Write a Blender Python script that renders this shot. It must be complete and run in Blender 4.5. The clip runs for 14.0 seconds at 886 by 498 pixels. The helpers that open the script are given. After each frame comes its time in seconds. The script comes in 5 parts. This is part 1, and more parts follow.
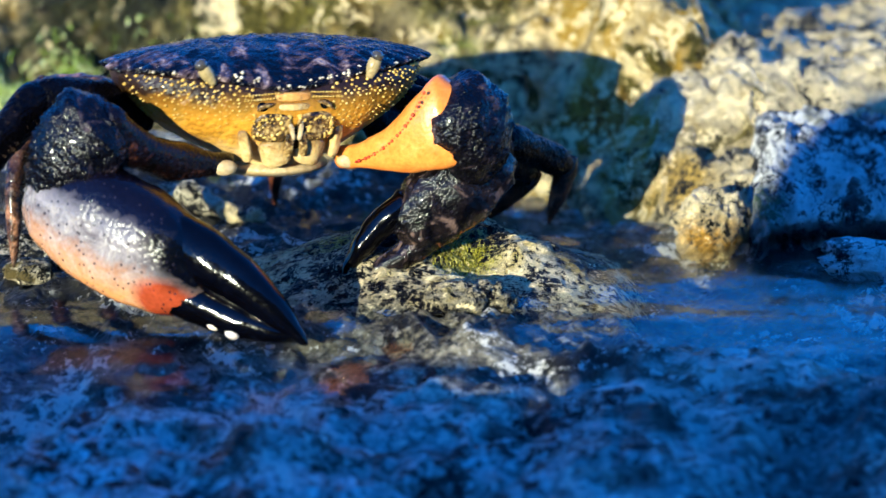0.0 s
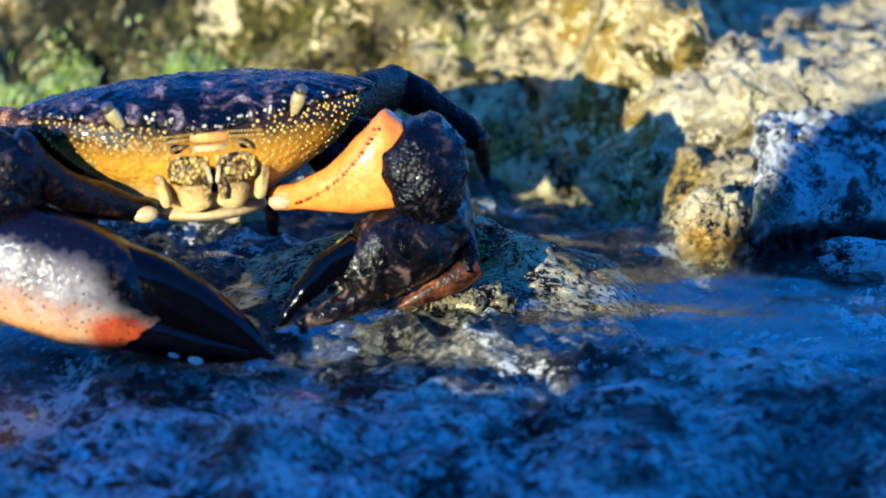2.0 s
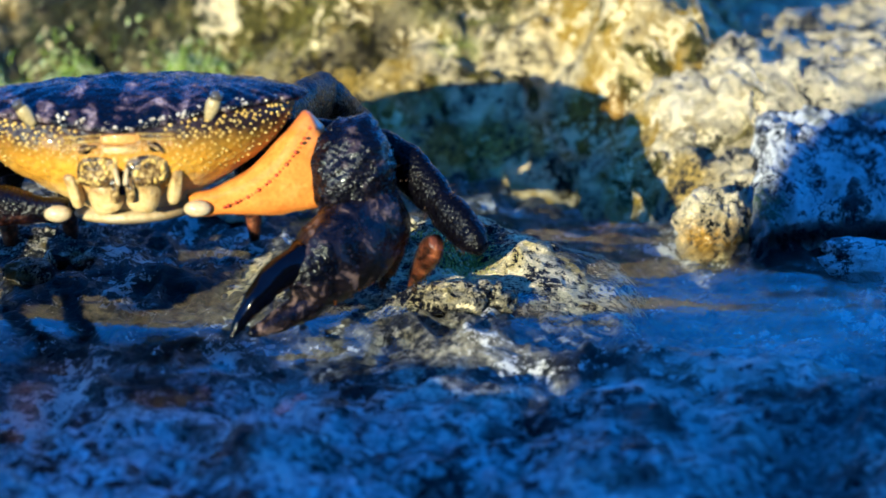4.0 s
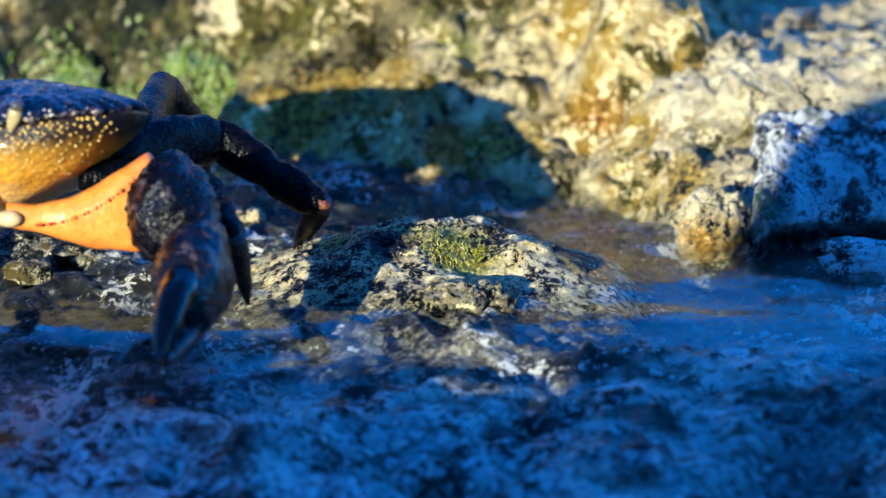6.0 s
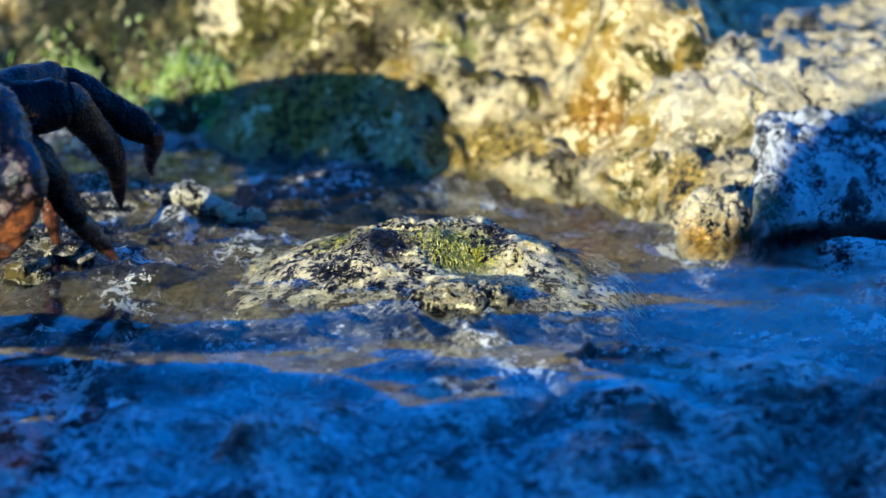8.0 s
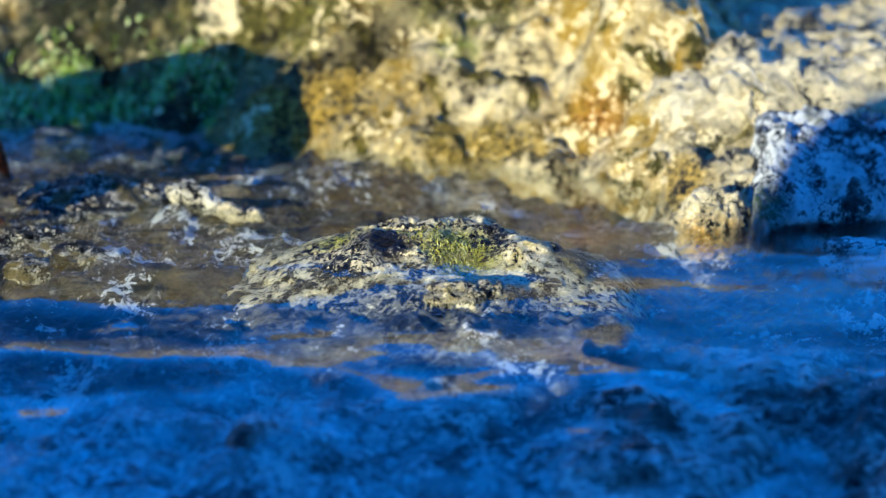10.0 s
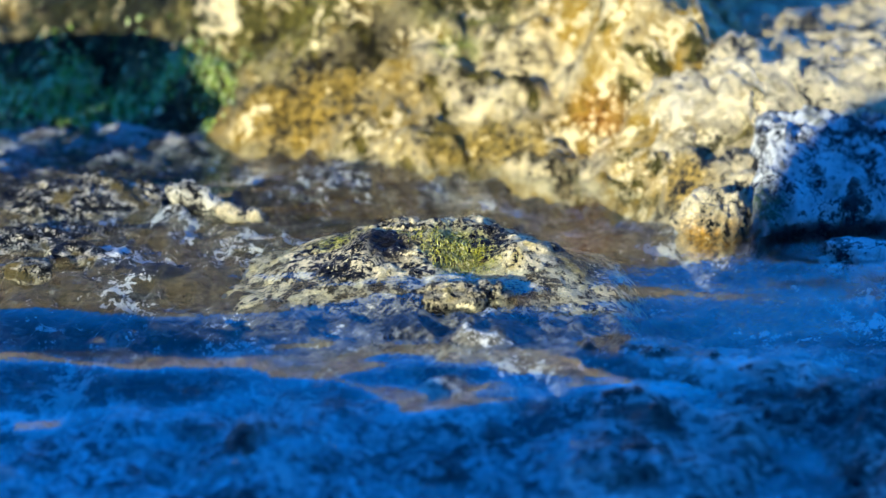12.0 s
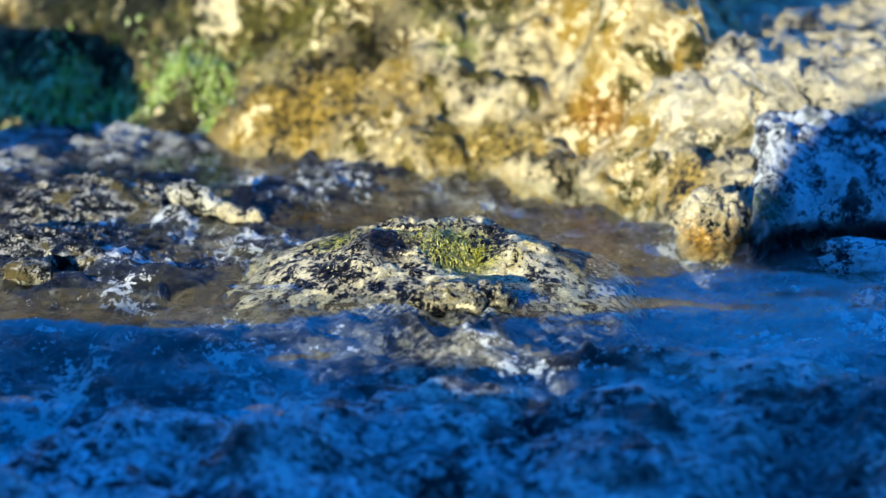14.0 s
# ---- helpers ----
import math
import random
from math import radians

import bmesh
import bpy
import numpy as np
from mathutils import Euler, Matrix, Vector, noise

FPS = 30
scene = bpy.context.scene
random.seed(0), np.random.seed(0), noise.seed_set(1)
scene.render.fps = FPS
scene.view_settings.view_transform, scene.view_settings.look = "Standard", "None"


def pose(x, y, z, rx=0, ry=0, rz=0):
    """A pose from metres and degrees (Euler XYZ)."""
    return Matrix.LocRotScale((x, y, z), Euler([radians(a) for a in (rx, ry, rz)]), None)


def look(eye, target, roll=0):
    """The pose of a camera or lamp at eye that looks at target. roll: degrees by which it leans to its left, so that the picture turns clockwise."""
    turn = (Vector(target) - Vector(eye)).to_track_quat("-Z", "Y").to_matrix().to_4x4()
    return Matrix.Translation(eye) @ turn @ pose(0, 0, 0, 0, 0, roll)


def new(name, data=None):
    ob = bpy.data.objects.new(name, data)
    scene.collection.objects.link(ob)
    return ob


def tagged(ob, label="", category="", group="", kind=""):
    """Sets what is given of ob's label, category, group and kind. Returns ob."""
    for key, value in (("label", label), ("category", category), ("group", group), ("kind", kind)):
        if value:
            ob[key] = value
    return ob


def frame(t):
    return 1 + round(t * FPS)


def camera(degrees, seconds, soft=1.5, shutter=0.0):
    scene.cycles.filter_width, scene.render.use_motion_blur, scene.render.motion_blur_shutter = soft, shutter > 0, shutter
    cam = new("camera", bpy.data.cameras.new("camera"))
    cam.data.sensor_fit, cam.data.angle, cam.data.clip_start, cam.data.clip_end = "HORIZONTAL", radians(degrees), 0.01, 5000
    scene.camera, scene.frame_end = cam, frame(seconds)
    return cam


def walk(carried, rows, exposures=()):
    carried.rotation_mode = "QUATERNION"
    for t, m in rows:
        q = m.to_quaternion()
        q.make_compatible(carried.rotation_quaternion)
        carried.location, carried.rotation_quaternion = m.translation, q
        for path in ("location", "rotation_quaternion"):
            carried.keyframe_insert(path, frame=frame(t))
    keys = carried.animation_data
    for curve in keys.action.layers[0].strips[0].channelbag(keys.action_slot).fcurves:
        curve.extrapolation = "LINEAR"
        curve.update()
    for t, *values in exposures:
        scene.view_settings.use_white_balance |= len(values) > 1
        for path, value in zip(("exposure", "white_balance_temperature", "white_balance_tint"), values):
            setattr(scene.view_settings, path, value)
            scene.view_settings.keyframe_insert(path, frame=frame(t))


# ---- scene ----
cam = camera(22, 14.0, soft=1.2, shutter=0.5)
cam.data.dof.use_dof = True
cam.data.dof.focus_distance = 0.605
cam.data.dof.aperture_fstop = 12.0
EYE = pose(0, -0.60, 0.155, 76, 0, 0)
walk(cam, [(0, EYE), (14.0, EYE)], exposures=[(0, 1.45, 4750, 1), (14.0, 1.45, 4750, 1)])

# ---- daylight: a low warm sun over the left shoulder, clear blue sky ----
SUN_EL, SUN_AZ = radians(9.5), radians(26)
world = bpy.data.worlds.new("sky")
scene.world = world
world.use_nodes = True
wn = world.node_tree.nodes
sky = wn.new("ShaderNodeTexSky")
sky.sky_type = "NISHITA"
sky.sun_disc = False
sky.sun_elevation = SUN_EL
sky.sun_rotation = radians(206)
sky.air_density, sky.dust_density, sky.ozone_density = 1.0, 0.1, 3.0
wn["Background"].inputs["Strength"].default_value = 0.130
deep = wn.new("ShaderNodeMix")
deep.data_type, deep.blend_type = "RGBA", "MULTIPLY"
deep.inputs[0].default_value = 1.0
deep.inputs[7].default_value = (0.46, 0.90, 1.62, 1)
world.node_tree.links.new(sky.outputs[0], deep.inputs[6])
world.node_tree.links.new(deep.outputs[2], wn["Background"].inputs["Color"])
sun = bpy.data.lights.new("sun", "SUN")
sun.energy, sun.angle, sun.color = 5.0, radians(0.4), (1.0, 0.78, 0.42)
sun_ob = new("sun", sun)
away = Vector((math.sin(SUN_AZ) * math.cos(SUN_EL), math.cos(SUN_AZ) * math.cos(SUN_EL), -math.sin(SUN_EL)))
sun_ob.matrix_world = look(-away * 5, (0, 0, 0))


# ---- noise on arrays ----
def lattice(ix, iy, iz, seed):
    n = (ix * 374761393 + iy * 668265263 + iz * 2147483647 + seed * 1274126177) & 0xFFFFFFFF
    n = ((n ^ (n >> 13)) * 1274126177) & 0xFFFFFFFF
    return ((n ^ (n >> 16)) & 0xFFFF) / 32767.5 - 1.0


def vnoise(p, seed=0):
    """Smooth value noise, -1 to 1, at the points p (n, 3)."""
    p = np.asarray(p, float)
    i = np.floor(p).astype(np.int64)
    f = p - i
    f = f * f * f * (f * (f * 6 - 15) + 10)
    out = 0
    for dx in (0, 1):
        wx = f[:, 0] if dx else 1 - f[:, 0]
        for dy in (0, 1):
            wy = f[:, 1] if dy else 1 - f[:, 1]
            for dz in (0, 1):
                wz = f[:, 2] if dz else 1 - f[:, 2]
                out = out + wx * wy * wz * lattice(i[:, 0] + dx, i[:, 1] + dy, i[:, 2] + dz, seed)
    return out


def fbm(p, size, octaves=4, seed=0, gain=0.5):
    p = np.asarray(p, float) / size
    out, amp = 0, 1.0
    for k in range(octaves):
        out = out + amp * vnoise(p * 2.03 ** k + 17.3 * k, seed + k)
        amp *= gain
    return out


def ridged(p, size, octaves=3, seed=0):
    p = np.asarray(p, float) / size
    out, amp = 0, 1.0
    for k in range(octaves):
        out = out + amp * (1 - 2 * np.abs(vnoise(p * 2.1 ** k + 9.1 * k, seed + k)))
        amp *= 0.5
    return out


def cells(p, size, seed=0):
    """Distance to the nearest of scattered points, in cell widths."""
    p = np.asarray(p, float) / size
    i = np.floor(p).astype(np.int64)
    best = np.full(len(p), 9.0)
    for dx in (-1, 0, 1):
        for dy in (-1, 0, 1):
            for dz in (-1, 0, 1):
                j = i + (dx, dy, dz)
                q = np.stack([j[:, k] + 0.5 + 0.45 * lattice(j[:, 0], j[:, 1], j[:, 2], seed + 31 * k) for k in range(3)], 1)
                best = np.minimum(best, ((p - q) ** 2).sum(1))
    return np.sqrt(best)


def smooth(a, b, x):
    t = np.clip((x - a) / (b - a), 0, 1)
    return t * t * (3 - 2 * t)


def gauss(x, y, cx, cy, sx, sy, turn=0.0):
    c, s = math.cos(radians(turn)), math.sin(radians(turn))
    u, v = (x - cx) * c + (y - cy) * s, -(x - cx) * s + (y - cy) * c
    return np.exp(-(u / sx) ** 2 - (v / sy) ** 2)


# ---- meshes ----
def mesh_of(name, verts, faces, materials, smooth_shade=True):
    me = bpy.data.meshes.new(name)
    me.from_pydata([tuple(v) for v in verts], [], faces)
    for m in materials:
        me.materials.append(m)
    if smooth_shade:
        me.polygons.foreach_set("use_smooth", [True] * len(me.polygons))
    me.update()
    return me


def grid_faces(nx, ny):
    a = (np.arange(ny - 1)[:, None] * nx + np.arange(nx - 1)[None, :]).ravel()
    return np.stack([a, a + 1, a + nx + 1, a + nx], 1).tolist()


def part(name, bm, material, parent, label=""):
    """Links a bmesh as one mesh object under a thing or under a part."""
    me = bpy.data.meshes.new(name)
    bmesh.ops.recalc_face_normals(bm, faces=bm.faces)
    bm.to_mesh(me)
    bm.free()
    me.materials.append(material)
    me.polygons.foreach_set("use_smooth", [True] * len(me.polygons))
    ob = new(name, me)
    ob.parent = parent
    return tagged(ob, label)


# ---- materials ----
def material(name):
    m = bpy.data.materials.new(name)
    m.use_nodes = True
    return m, m.node_tree.nodes, m.node_tree.links, m.node_tree.nodes["Principled BSDF"]


def node(nodes, kind, **values):
    n = nodes.new(kind)
    for k, v in values.items():
        n.inputs[k.replace("_", " ")].default_value = v
    return n


def noise_node(nodes, links, vec, scale, detail=6.0, rough=0.6, distort=0.0):
    n = node(nodes, "ShaderNodeTexNoise", Scale=scale, Detail=detail, Roughness=rough, Distortion=distort)
    links.new(vec, n.inputs["Vector"])
    return n.outputs["Fac"]


def ramp(nodes, links, fac, stops):
    r = nodes.new("ShaderNodeValToRGB")
    el = r.color_ramp.elements
    while len(el) < len(stops):
        el.new(0.5)
    for e, (pos, col) in zip(el, stops):
        e.position = pos
        e.color = (*col, 1) if isinstance(col, tuple) else (col, col, col, 1)
    links.new(fac, r.inputs["Fac"])
    return r.outputs["Color"]


def mix(nodes, links, fac, a, b, blend="MIX"):
    m = nodes.new("ShaderNodeMix")
    m.data_type, m.blend_type = "RGBA", blend
    for sock, v in ((m.inputs[0], fac), (m.inputs[6], a), (m.inputs[7], b)):
        if isinstance(v, (int, float)):
            sock.default_value = v if sock.type == "VALUE" else (v, v, v, 1)
        elif isinstance(v, tuple):
            sock.default_value = (*v, 1)
        else:
            links.new(v, sock)
    return m.outputs[2]


def maths(nodes, links, op, a, b=0.0, clamp=False):
    m = nodes.new("ShaderNodeMath")
    m.operation, m.use_clamp = op, clamp
    for sock, v in zip(m.inputs, (a, b)):
        if isinstance(v, (int, float)):
            sock.default_value = v
        else:
            links.new(v, sock)
    return m.outputs[0]


def bump(nodes, links, bsdf, height, strength, distance):
    b = node(nodes, "ShaderNodeBump", Strength=strength, Distance=distance)
    links.new(height, b.inputs["Height"])
    links.new(b.outputs[0], bsdf.inputs["Normal"])
    return b


def patch(nodes, links, vec, centre, radii):
    """A soft blob round a centre: 1 in the middle, 0 past the radii."""
    s = nodes.new("ShaderNodeVectorMath")
    s.operation = "SUBTRACT"
    links.new(vec, s.inputs[0])
    s.inputs[1].default_value = centre
    d = nodes.new("ShaderNodeVectorMath")
    d.operation = "DIVIDE"
    links.new(s.outputs[0], d.inputs[0])
    d.inputs[1].default_value = radii
    ln = nodes.new("ShaderNodeVectorMath")
    ln.operation = "LENGTH"
    links.new(d.outputs[0], ln.inputs[0])
    return maths(nodes, links, "SUBTRACT", 1.0, ln.outputs["Value"], clamp=True)


def rock_material(name, pale, ochre, dark, dark_at, ochre_at, algae=(), wet=0.35, tint=(0.10, 0.13, 0.015), stain_and_shade=(), relief=0.0016, size=1.0, moss=None, moss_at=0.54, soft=0.0, clump=0.25, pits=0.0, shine=0.14, dull=0.45, blotchy=0.0):
    """Pitted limestone: pale crust, ochre film, black pits, algae, stains and painted light or shade at the given
    places (centre, radii).
    """
    m, n, l, b = material(name)
    co = n.new("ShaderNodeNewGeometry").outputs["Position"]
    big = noise_node(n, l, co, 42 / size, 5, 0.62, 0.6)
    mid = noise_node(n, l, co, 170 / size, 7, 0.70, 0.3)
    fine = noise_node(n, l, co, 620 / size, 7, 0.74, 0.15)
    grain = noise_node(n, l, co, 2400, 3, 0.6)
    base = mix(n, l, ramp(n, l, mid, [(0.38, 0.0), (0.60, 1.0)]), tuple(c * dull for c in pale), pale)
    base = mix(n, l, ramp(n, l, big, [(ochre_at, 0.0), (ochre_at + 0.10, 1.0)]), base, ochre)
    if moss:
        wide = noise_node(n, l, co, 58 / size, 6, 0.7, 1.2)
        base = mix(n, l, ramp(n, l, wide, [(moss_at, 0.0), (moss_at + 0.07, 1.0)]), base, mix(n, l, ramp(n, l, fine, [(0.4, 0.0), (0.62, 1.0)]), tuple(c * 0.3 for c in moss), moss))
    fleck = maths(n, l, "ADD", maths(n, l, "MULTIPLY", fine, 0.55), maths(n, l, "MULTIPLY", mid, 0.45))
    fleck = maths(n, l, "ADD", fleck, maths(n, l, "MULTIPLY", maths(n, l, "SUBTRACT", big, 0.5), clump))
    base = mix(n, l, 0.5 if dull < 0.5 else 0.15, base, ramp(n, l, grain, [(0.3, 0.15), (0.7, 1.0)]), "MULTIPLY")
    for (centre, radii), colour in [(q, tint) for q in algae] + list(stain_and_shade):
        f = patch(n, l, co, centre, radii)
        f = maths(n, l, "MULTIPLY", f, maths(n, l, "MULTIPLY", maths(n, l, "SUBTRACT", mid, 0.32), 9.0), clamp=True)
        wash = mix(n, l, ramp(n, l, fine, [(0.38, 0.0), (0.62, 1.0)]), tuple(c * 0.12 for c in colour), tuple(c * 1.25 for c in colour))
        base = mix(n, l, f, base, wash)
    if blotchy:
        film = noise_node(n, l, co, blotchy, 4, 0.6, 0.8)
        base = mix(n, l, 1.0, base, ramp(n, l, film, [(0.39, (0.18, 0.16, 0.13)), (0.51, (1.0, 1.0, 1.0))]), "MULTIPLY")
    # pale chips and limpet scars through the film
    if stain_and_shade:
        base = mix(n, l, ramp(n, l, fleck, [(0.565, 0.0), (0.595, 0.85)]), base, pale)
    base = mix(n, l, ramp(n, l, fleck, [(dark_at - 0.03 - soft, 1.0), (dark_at + 0.012 + soft, 0.0)]), base, dark)
    if pits:
        v = node(n, "ShaderNodeTexVoronoi", Scale=pits)
        warp = n.new("ShaderNodeVectorMath")
        warp.operation = "ADD"
        l.new(co, warp.inputs[0])
        shift = node(n, "ShaderNodeTexNoise", Scale=120.0, Detail=3.0)
        l.new(co, shift.inputs["Vector"])
        small = n.new("ShaderNodeVectorMath")
        small.operation = "SCALE"
        small.inputs["Scale"].default_value = 0.012
        l.new(shift.outputs["Color"], small.inputs[0])
        l.new(small.outputs[0], warp.inputs[1])
        l.new(warp.outputs[0], v.inputs["Vector"])
        hole = maths(n, l, "MULTIPLY", ramp(n, l, v.outputs["Distance"], [(0.24, 1.0), (0.38, 0.0)]), ramp(n, l, big, [(0.46, 1.0), (0.60, 0.0)]))
        base = mix(n, l, hole, base, dark)
    l.new(base, b.inputs["Base Color"])
    b.inputs["Specular IOR Level"].default_value = shine
    l.new(ramp(n, l, mid, [(0.3, wet - 0.12), (0.7, wet + 0.3)]), b.inputs["Roughness"])
    h = maths(n, l, "ADD", maths(n, l, "MULTIPLY", fine, 1.0), maths(n, l, "MULTIPLY", grain, 0.4))
    bump(n, l, b, h, 1.0, relief)
    return m

ALGAE = [((0.005, -0.004, 0.006), (0.014, 0.018, 0.012)), ((-0.028, 0.006, 0.006), (0.012, 0.012, 0.01)), ((-0.02, 0.075, 0.0), (0.012, 0.012, 0.012))]
# the cream first patch paints a sunlit spot on the shelf
# the wide near-black patch darkens dark rock further, for the crab's shade
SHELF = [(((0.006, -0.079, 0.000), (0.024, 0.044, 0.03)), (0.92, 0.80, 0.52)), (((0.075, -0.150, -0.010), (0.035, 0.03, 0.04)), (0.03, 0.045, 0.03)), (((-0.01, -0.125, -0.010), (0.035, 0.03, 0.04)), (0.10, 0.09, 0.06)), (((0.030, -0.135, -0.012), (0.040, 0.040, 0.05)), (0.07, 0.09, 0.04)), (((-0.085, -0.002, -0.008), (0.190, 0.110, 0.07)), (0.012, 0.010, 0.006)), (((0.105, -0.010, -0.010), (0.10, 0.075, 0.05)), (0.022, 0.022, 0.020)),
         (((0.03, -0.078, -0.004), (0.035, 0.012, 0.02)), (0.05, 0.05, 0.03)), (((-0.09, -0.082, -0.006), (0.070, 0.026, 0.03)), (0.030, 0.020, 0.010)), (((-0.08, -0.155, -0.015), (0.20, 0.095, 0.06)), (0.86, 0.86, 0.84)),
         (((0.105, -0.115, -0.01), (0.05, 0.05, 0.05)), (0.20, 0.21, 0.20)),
         # the small black patch at x 0.105 paints the shade under the ledge
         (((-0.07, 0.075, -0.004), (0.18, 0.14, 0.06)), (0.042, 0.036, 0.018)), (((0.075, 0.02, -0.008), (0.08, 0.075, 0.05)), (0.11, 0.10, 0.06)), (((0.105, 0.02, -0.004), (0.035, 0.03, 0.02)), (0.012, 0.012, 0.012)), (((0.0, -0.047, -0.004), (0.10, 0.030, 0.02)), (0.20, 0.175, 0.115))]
BED = rock_material("bed_rock", (0.86, 0.82, 0.72), (0.24, 0.18, 0.08), (0.006, 0.006, 0.007), 0.455, 0.56, ALGAE, 0.30, stain_and_shade=SHELF, relief=0.0026, size=1.5, moss=(0.10, 0.085, 0.03), moss_at=0.53, soft=0.008, clump=0.6, pits=150.0, shine=0.35, blotchy=62.0, dull=0.7)
# the blue-black right end and dark rear patches paint shade into the rock
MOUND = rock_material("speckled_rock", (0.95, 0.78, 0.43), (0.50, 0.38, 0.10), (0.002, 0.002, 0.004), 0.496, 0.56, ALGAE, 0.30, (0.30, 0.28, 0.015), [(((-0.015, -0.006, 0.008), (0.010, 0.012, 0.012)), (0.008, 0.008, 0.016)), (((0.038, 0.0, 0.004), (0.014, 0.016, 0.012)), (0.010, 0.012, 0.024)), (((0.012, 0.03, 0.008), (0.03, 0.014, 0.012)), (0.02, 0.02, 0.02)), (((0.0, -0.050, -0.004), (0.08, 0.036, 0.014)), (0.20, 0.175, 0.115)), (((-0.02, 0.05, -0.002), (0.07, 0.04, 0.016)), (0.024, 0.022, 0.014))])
RIDGE = rock_material("ridge_rock", (0.86, 0.76, 0.56), (0.16, 0.12, 0.04), (0.003, 0.003, 0.003), 0.525, 0.52, [], 0.30, size=0.45, clump=0.5, moss=(0.10, 0.085, 0.03), moss_at=0.55)
RIDGE_STONE = rock_material("stone_rock", (0.80, 0.72, 0.54), (0.36, 0.28, 0.08), (0.008, 0.008, 0.010), 0.490, 0.56, [], 0.30)
BACK_ALGAE = [((-0.142, 0.212, 0.04), (0.030, 0.018, 0.03)), ((-0.092, 0.210, 0.04), (0.03, 0.020, 0.03)), ((-0.05, 0.205, 0.05), (0.025, 0.02, 0.02)), ((0.008, 0.190, 0.045), (0.022, 0.014, 0.02)), ((0.004, 0.176, 0.03), (0.012, 0.010, 0.012))]
OCHRE_AND_SHADE = [(((-0.07, 0.215, 0.05), (0.11, 0.05, 0.06)), (0.15, 0.125, 0.018)), (((0.0475, 0.130, 0.015), (0.016, 0.02, 0.018)), (0.40, 0.18, 0.015)), (((-0.045, 0.165, 0.015), (0.055, 0.028, 0.026)), (0.34, 0.22, 0.03)), (((0.02, 0.135, 0.006), (0.05, 0.016, 0.012)), (0.40, 0.27, 0.045)),
         # dark algae and rock, with slot shade and far-left shadow painted in
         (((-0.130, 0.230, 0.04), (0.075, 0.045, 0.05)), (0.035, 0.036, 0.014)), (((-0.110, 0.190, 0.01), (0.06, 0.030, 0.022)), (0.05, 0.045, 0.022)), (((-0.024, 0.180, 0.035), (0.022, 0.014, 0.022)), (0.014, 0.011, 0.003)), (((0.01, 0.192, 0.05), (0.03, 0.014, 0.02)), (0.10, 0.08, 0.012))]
BACK = rock_material("bank_rock", (0.92, 0.73, 0.37), (0.40, 0.25, 0.028), (0.008, 0.006, 0.002), 0.438, 0.48, BACK_ALGAE, 0.36, (0.17, 0.19, 0.02), OCHRE_AND_SHADE, 0.0024, 1.7, (0.12, 0.10, 0.010), 0.515, soft=0.02, clump=0.6)
PALE = rock_material("pale_rock", (0.94, 0.77, 0.44), (0.40, 0.27, 0.06), (0.010, 0.010, 0.008), 0.452, 0.58, [], 0.34, stain_and_shade=[(((0.077, 0.034, 0.000), (0.014, 0.014, 0.009)), (0.50, 0.27, 0.02)), (((0.070, 0.075, 0.008), (0.018, 0.022, 0.014)), (0.42, 0.28, 0.05)), (((0.084, 0.090, 0.018), (0.016, 0.012, 0.012)), (0.09, 0.07, 0.012))], relief=0.0024, size=1.3, moss=(0.32, 0.25, 0.05), moss_at=0.57, shine=0.4, clump=0.5)
LEDGE = rock_material("ledge_rock", (0.94, 0.92, 0.88), (0.22, 0.20, 0.10), (0.006, 0.007, 0.010), 0.492, 0.62, [((0.094, 0.036, 0.010), (0.008, 0.02, 0.012))], 0.30, (0.06, 0.10, 0.02), relief=0.003, size=0.6, shine=0.8, clump=0.7, dull=0.75)


def axis_points(lo, hi, step, far):
    """Even steps between lo and hi, then ever longer ones out to far."""
    mid = list(np.arange(lo, hi + step / 2, step))
    out, s = [], step
    p = hi
    while p < far:
        s *= 1.22
        p += s
        out.append(p)
    return np.array([lo + hi - q for q in reversed(out)] + mid + out)


def shore(x):
    """How far back the bank meets the water."""
    return np.interp(x, [-3, -0.25, -0.15, -0.08, -0.03, 0.0, 0.04, 0.054, 0.07, 0.085, 0.12, 0.3, 3],
                    [0.3, 0.215, 0.195, 0.178, 0.137, 0.127, 0.118, 0.094, 0.072, 0.070, 0.075, 0.08, 0.05])


def lip(x, p):
    """Where the shelf of the pool begins to fall towards the eye."""
    return -0.060 + 0.016 * fbm(p, 0.05, 3, 73) - 0.014 * smooth(0.02, 0.09, x)


